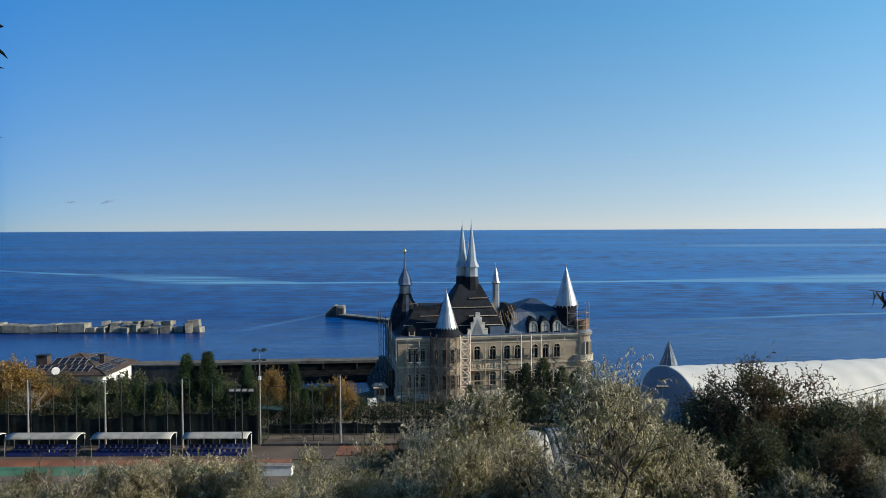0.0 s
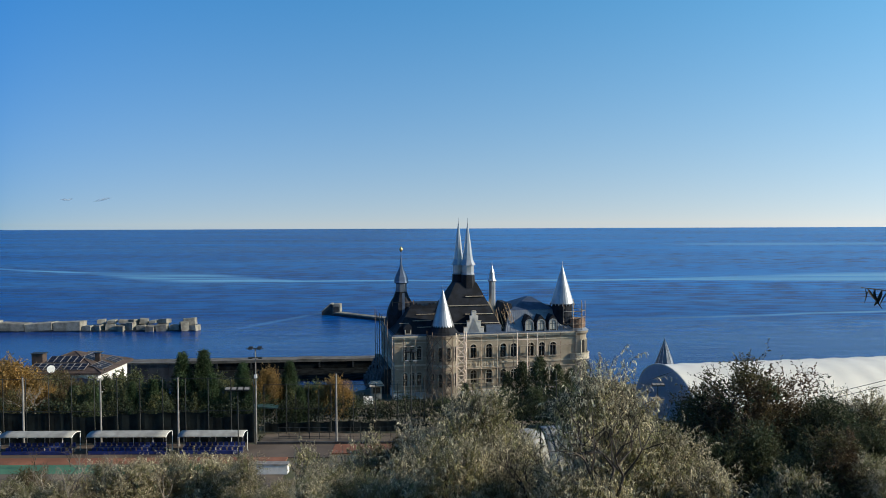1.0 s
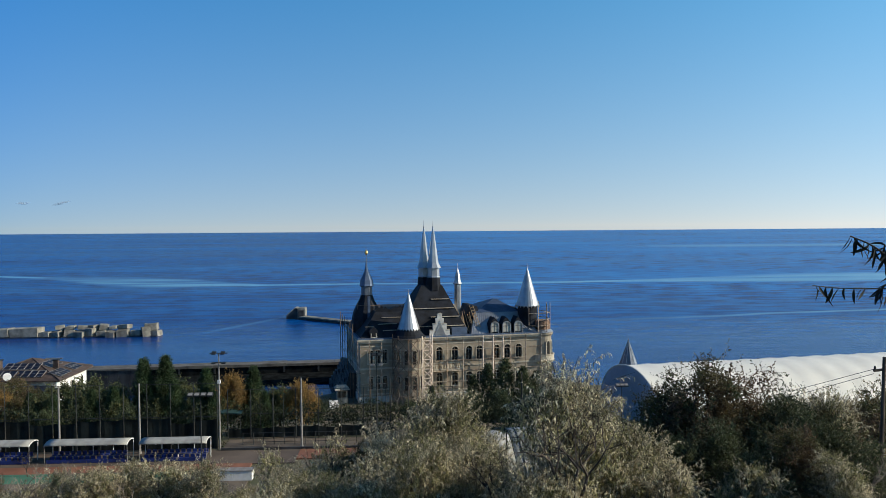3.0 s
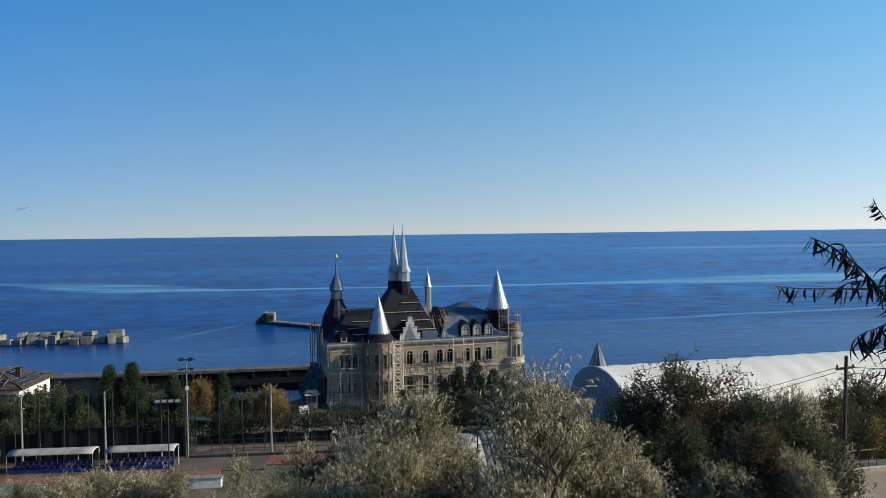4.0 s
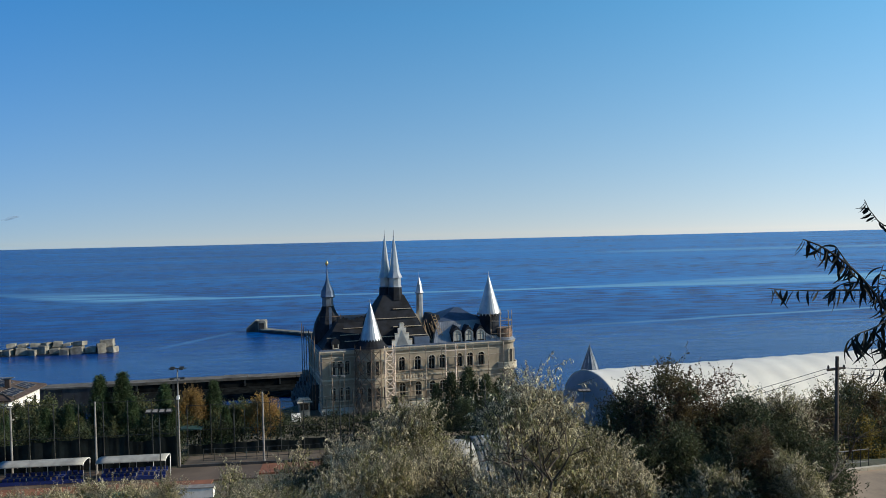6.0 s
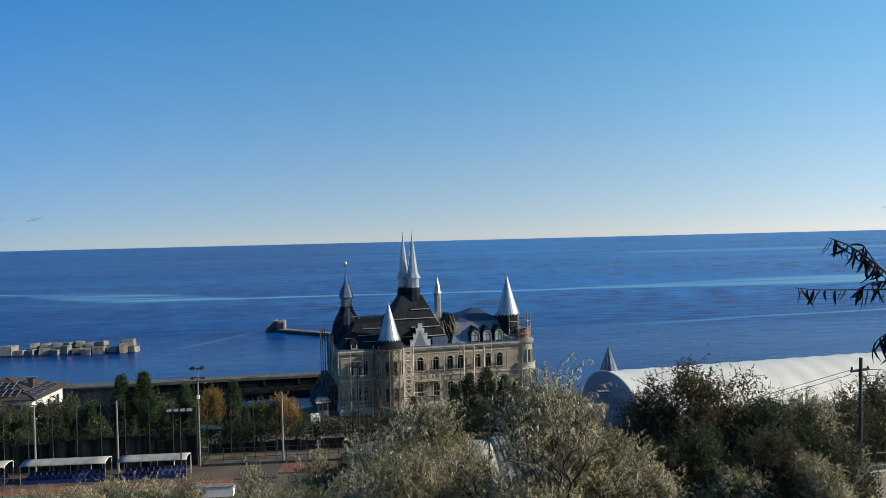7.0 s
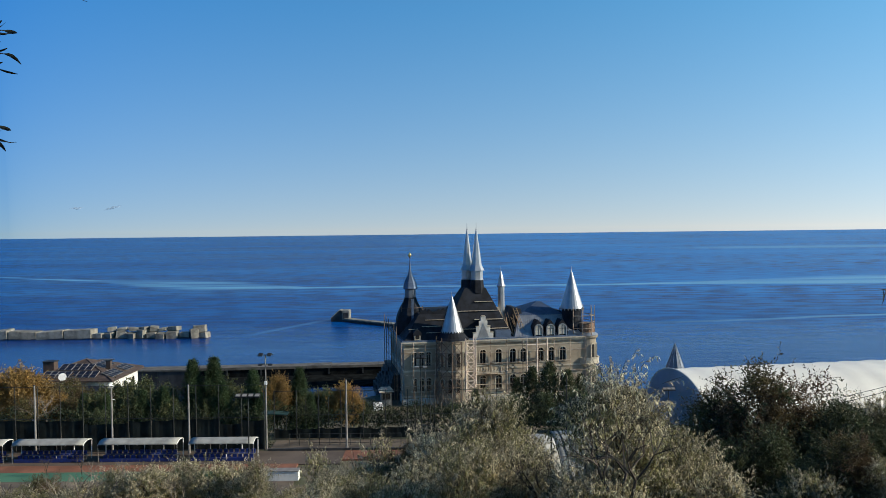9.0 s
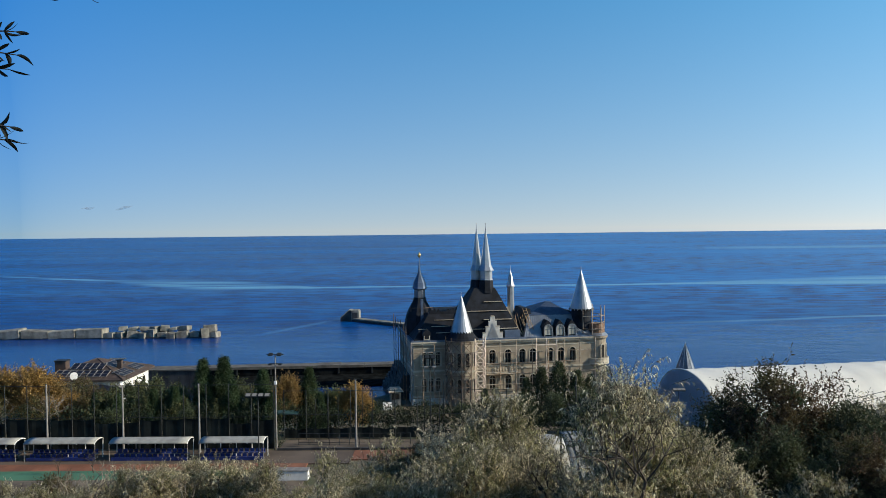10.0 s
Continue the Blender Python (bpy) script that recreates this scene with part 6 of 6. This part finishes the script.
# ---- near trees at the camera's sides ----
def long_leaf(bm, p, way, L, W, g):
    """One narrow curved leaf with a keel."""
    way = Vector(unit(np.array(way)))
    side = way.cross(Vector(unit(g.normal(size=3)))).normalized()
    nrm = side.cross(way)
    bend = g.uniform(-0.8, 0.8)
    rows = []
    for k, w in enumerate((0.2, 0.8, 1.0, 0.85, 0.2)):
        f = k / 4
        c = Vector(p) + way * L * f + side * L * bend * f * f + nrm * L * 0.1 * math.sin(math.pi * f)
        rows.append((bm.verts.new(c - side * W * w / 2), bm.verts.new(c + nrm * -W * 0.15 * w), bm.verts.new(c + side * W * w / 2)))
    for a, b in zip(rows, rows[1:]):
        bm.faces.new((a[0], a[1], b[1], b[0]))
        bm.faces.new((a[1], a[2], b[2], b[1]))


def smooth_path(pts, n=5):
    out = []
    P = [Vector(p) for p in pts]
    P = [P[0] * 2 - P[1]] + P + [P[-1] * 2 - P[-2]]
    for a, b, c, d in zip(P, P[1:], P[2:], P[3:]):
        for k in range(n):
            t = k / n
            out.append(0.5 * (2 * b + (c - a) * t + (2 * a - 5 * b + 4 * c - d) * t * t + (3 * b - a - 3 * c + d) * t ** 3))
    return out + [P[-2]]


def near_branch(parent, pts, r0, r1, leaves, L, W, hang, seed, name="branch", bare=0.0):
    g = np.random.default_rng(seed)
    q = smooth_path(pts)
    bm = bmesh.new()
    for k, (a, b) in enumerate(zip(q, q[1:])):
        f = k / (len(q) - 1)
        tube(bm, a, b, r0 + (r1 - r0) * f, r0 + (r1 - r0) * (k + 1) / (len(q) - 1), 6)
    br_ = part(name, bm, "bark", parent)
    bm = bmesh.new()
    for k in range(leaves):
        f = bare + (1 - bare) * (k + g.random()) / leaves
        i = min(int(f * (len(q) - 1)), len(q) - 2)
        p = q[i].lerp(q[i + 1], f * (len(q) - 1) - i)
        d = (q[i + 1] - q[i]).normalized()
        way = np.array(d) * 0.25 + g.normal(size=3) * (0.75 - 0.5 * hang) + np.array([0, 0, -1.3 * hang])
        long_leaf(bm, p, way, L * g.uniform(0.65, 1.15), W * g.uniform(0.8, 1.2), g)
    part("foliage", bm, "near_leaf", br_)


willow = empty("oleaster_tree", pose(0, 0, 0), "dark narrow-leaved branch hanging in the shade, close by", "tree")
gz = float(ground_z(np.array(3.75), np.array(3.7)))
bm = bmesh.new()
q = smooth_path([(3.75, 3.7, gz - 0.3), (3.7, 3.72, gz + 0.7), (3.5, 3.78, 33.25), (3.3, 3.8, 34.6), (3.4, 3.9, 36.0)])
for k, (a, b) in enumerate(zip(q, q[1:])):
    tube(bm, a, b, 0.11 - 0.09 * k / len(q), 0.11 - 0.09 * (k + 1) / len(q), 8)
part("trunk", bm, "bark", willow)
near_branch(willow, [(3.52, 3.78, 33.2), (3.1, 3.8, 33.3), (2.78, 3.8, 33.46), (2.62, 3.8, 33.66), (2.5, 3.79, 33.78), (2.36, 3.79, 33.88), (2.25, 3.8, 33.93)], 0.011, 0.003, 60, 0.095, 0.018, 0.8, 1, bare=0.1)
near_branch(willow, [(2.6, 3.8, 33.66), (2.42, 3.8, 33.665), (2.2, 3.8, 33.67), (2.06, 3.8, 33.685)], 0.005, 0.002, 17, 0.08, 0.0175, 0.9, 2)
near_branch(willow, [(3.38, 3.8, 34.0), (3.05, 3.9, 33.93), (2.84, 3.98, 33.98), (2.76, 4.0, 34.06), (2.72, 4.0, 34.13)], 0.005, 0.002, 26, 0.065, 0.015, 0.6, 3)
near_branch(willow, [(2.72, 3.8, 33.52), (2.62, 3.78, 33.47), (2.52, 3.77, 33.44), (2.46, 3.77, 33.40)], 0.005, 0.002, 17, 0.115, 0.018, 0.8, 4)
near_branch(willow, [(2.95, 3.8, 33.36), (2.84, 3.82, 33.42), (2.78, 3.82, 33.36), (2.72, 3.82, 33.26)], 0.006, 0.002, 26, 0.14, 0.021, 0.85, 5)
near_branch(willow, [(3.3, 3.8, 33.25), (3.0, 3.85, 33.22), (2.8, 3.86, 33.24), (2.62, 3.86, 33.235)], 0.006, 0.002, 16, 0.11, 0.016, 0.95, 6)
near_branch(willow, [(2.66, 3.8, 33.62), (2.74, 3.8, 33.72), (2.80, 3.8, 33.76)], 0.004, 0.002, 12, 0.10, 0.017, 0.4, 7)

near_branch(willow, [(2.5, 3.79, 33.78), (2.44, 3.79, 33.86), (2.42, 3.79, 33.89)], 0.004, 0.002, 9, 0.09, 0.016, 0.6, 8)
near_branch(willow, [(2.58, 3.8, 33.70), (2.48, 3.8, 33.70), (2.40, 3.8, 33.67)], 0.004, 0.002, 12, 0.10, 0.017, 0.8, 9)
near_branch(willow, [(2.70, 3.8, 33.56), (2.76, 3.8, 33.66), (2.84, 3.8, 33.68)], 0.005, 0.002, 14, 0.11, 0.019, 0.6, 10)
near_branch(willow, [(2.66, 3.8, 33.60), (2.64, 3.78, 33.70), (2.67, 3.78, 33.79)], 0.004, 0.002, 11, 0.09, 0.017, 0.4, 11)
near_branch(willow, [(2.85, 3.8, 33.40), (2.70, 3.8, 33.42), (2.60, 3.8, 33.38)], 0.005, 0.002, 16, 0.12, 0.02, 0.75, 12)
near_branch(willow, [(3.05, 3.8, 33.32), (2.92, 3.84, 33.36), (2.80, 3.84, 33.34)], 0.006, 0.002, 18, 0.13, 0.021, 0.8, 13)

ash = empty("ash_tree", pose(0, 0, 0), "dark feather-leaved branch tips hanging close by", "tree")
gz = float(ground_z(np.array(-3.4), np.array(3.0)))
bm = bmesh.new()
q = smooth_path([(-3.4, 3.0, gz - 0.3), (-3.38, 3.0, gz + 1.0), (-3.3, 3.02, 34.2), (-3.2, 3.0, 35.3), (-3.15, 3.0, 36.2)])
for k, (a, b) in enumerate(zip(q, q[1:])):
    tube(bm, a, b, 0.12 - 0.08 * k / len(q), 0.12 - 0.08 * (k + 1) / len(q), 8)
part("trunk", bm, "bark", ash)


def feather(pts, pairs, L, W, seed):
    """A compound leaf: a stalk with paired leaflets."""
    g = np.random.default_rng(seed)
    q = smooth_path(pts)
    bm = bmesh.new()
    for k, (a, b) in enumerate(zip(q, q[1:])):
        tube(bm, a, b, 0.012 * (1 - k / len(q)) + 0.0012, 0.012 * (1 - (k + 1) / len(q)) + 0.0012, 5)
    br_ = part("branch", bm, "bark", ash)
    bm = bmesh.new()
    for k in range(pairs):
        f = 1 - 0.16 * k / max(pairs - 1, 1) * pairs / 3
        i = max(0, min(int(f * (len(q) - 1)), len(q) - 2))
        p, d = q[i], (q[i + 1] - q[i]).normalized()
        for s in (-1, 1):
            way = np.array(d) * 0.75 + np.array([0.1, g.uniform(-0.3, 0.3), s * 0.45 - 0.1])
            long_leaf(bm, p, way, L * g.uniform(0.8, 1.15), W * g.uniform(0.8, 1.2), g)
    long_leaf(bm, q[-1], q[-1] - q[-2], L, W, g)
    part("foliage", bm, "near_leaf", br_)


feather([(-3.25, 3.0, 34.9), (-2.6, 3.0, 34.95), (-2.0, 3.0, 34.81), (-1.74, 3.0, 34.785)], 5, 0.055, 0.016, 1)
feather([(-3.25, 3.0, 34.8), (-2.6, 3.02, 34.83), (-2.0, 3.02, 34.74), (-1.75, 3.02, 34.70)], 4, 0.065, 0.017, 2)
feather([(-3.28, 3.0, 34.6), (-2.6, 2.98, 34.72), (-2.0, 2.98, 34.66), (-1.76, 2.98, 34.637)], 3, 0.07, 0.019, 3)
feather([(-3.3, 3.0, 34.3), (-2.6, 3.0, 34.46), (-2.0, 3.0, 34.45), (-1.775, 3.0, 34.42)], 4, 0.06, 0.016, 4)
feather([(-3.3, 3.0, 34.2), (-2.6, 3.02, 34.38), (-2.0, 3.02, 34.39), (-1.765, 3.02, 34.366)], 3, 0.06, 0.016, 5)
feather([(-3.2, 3.0, 35.2), (-2.6, 3.0, 35.25), (-2.0, 3.0, 35.03), (-1.60, 3.0, 34.905)], 2, 0.05, 0.014, 6)
feather([(-3.2, 3.0, 35.3), (-2.6, 3.05, 35.45), (-1.9, 3.05, 35.15), (-1.47, 3.05, 34.925)], 2, 0.05, 0.014, 7)
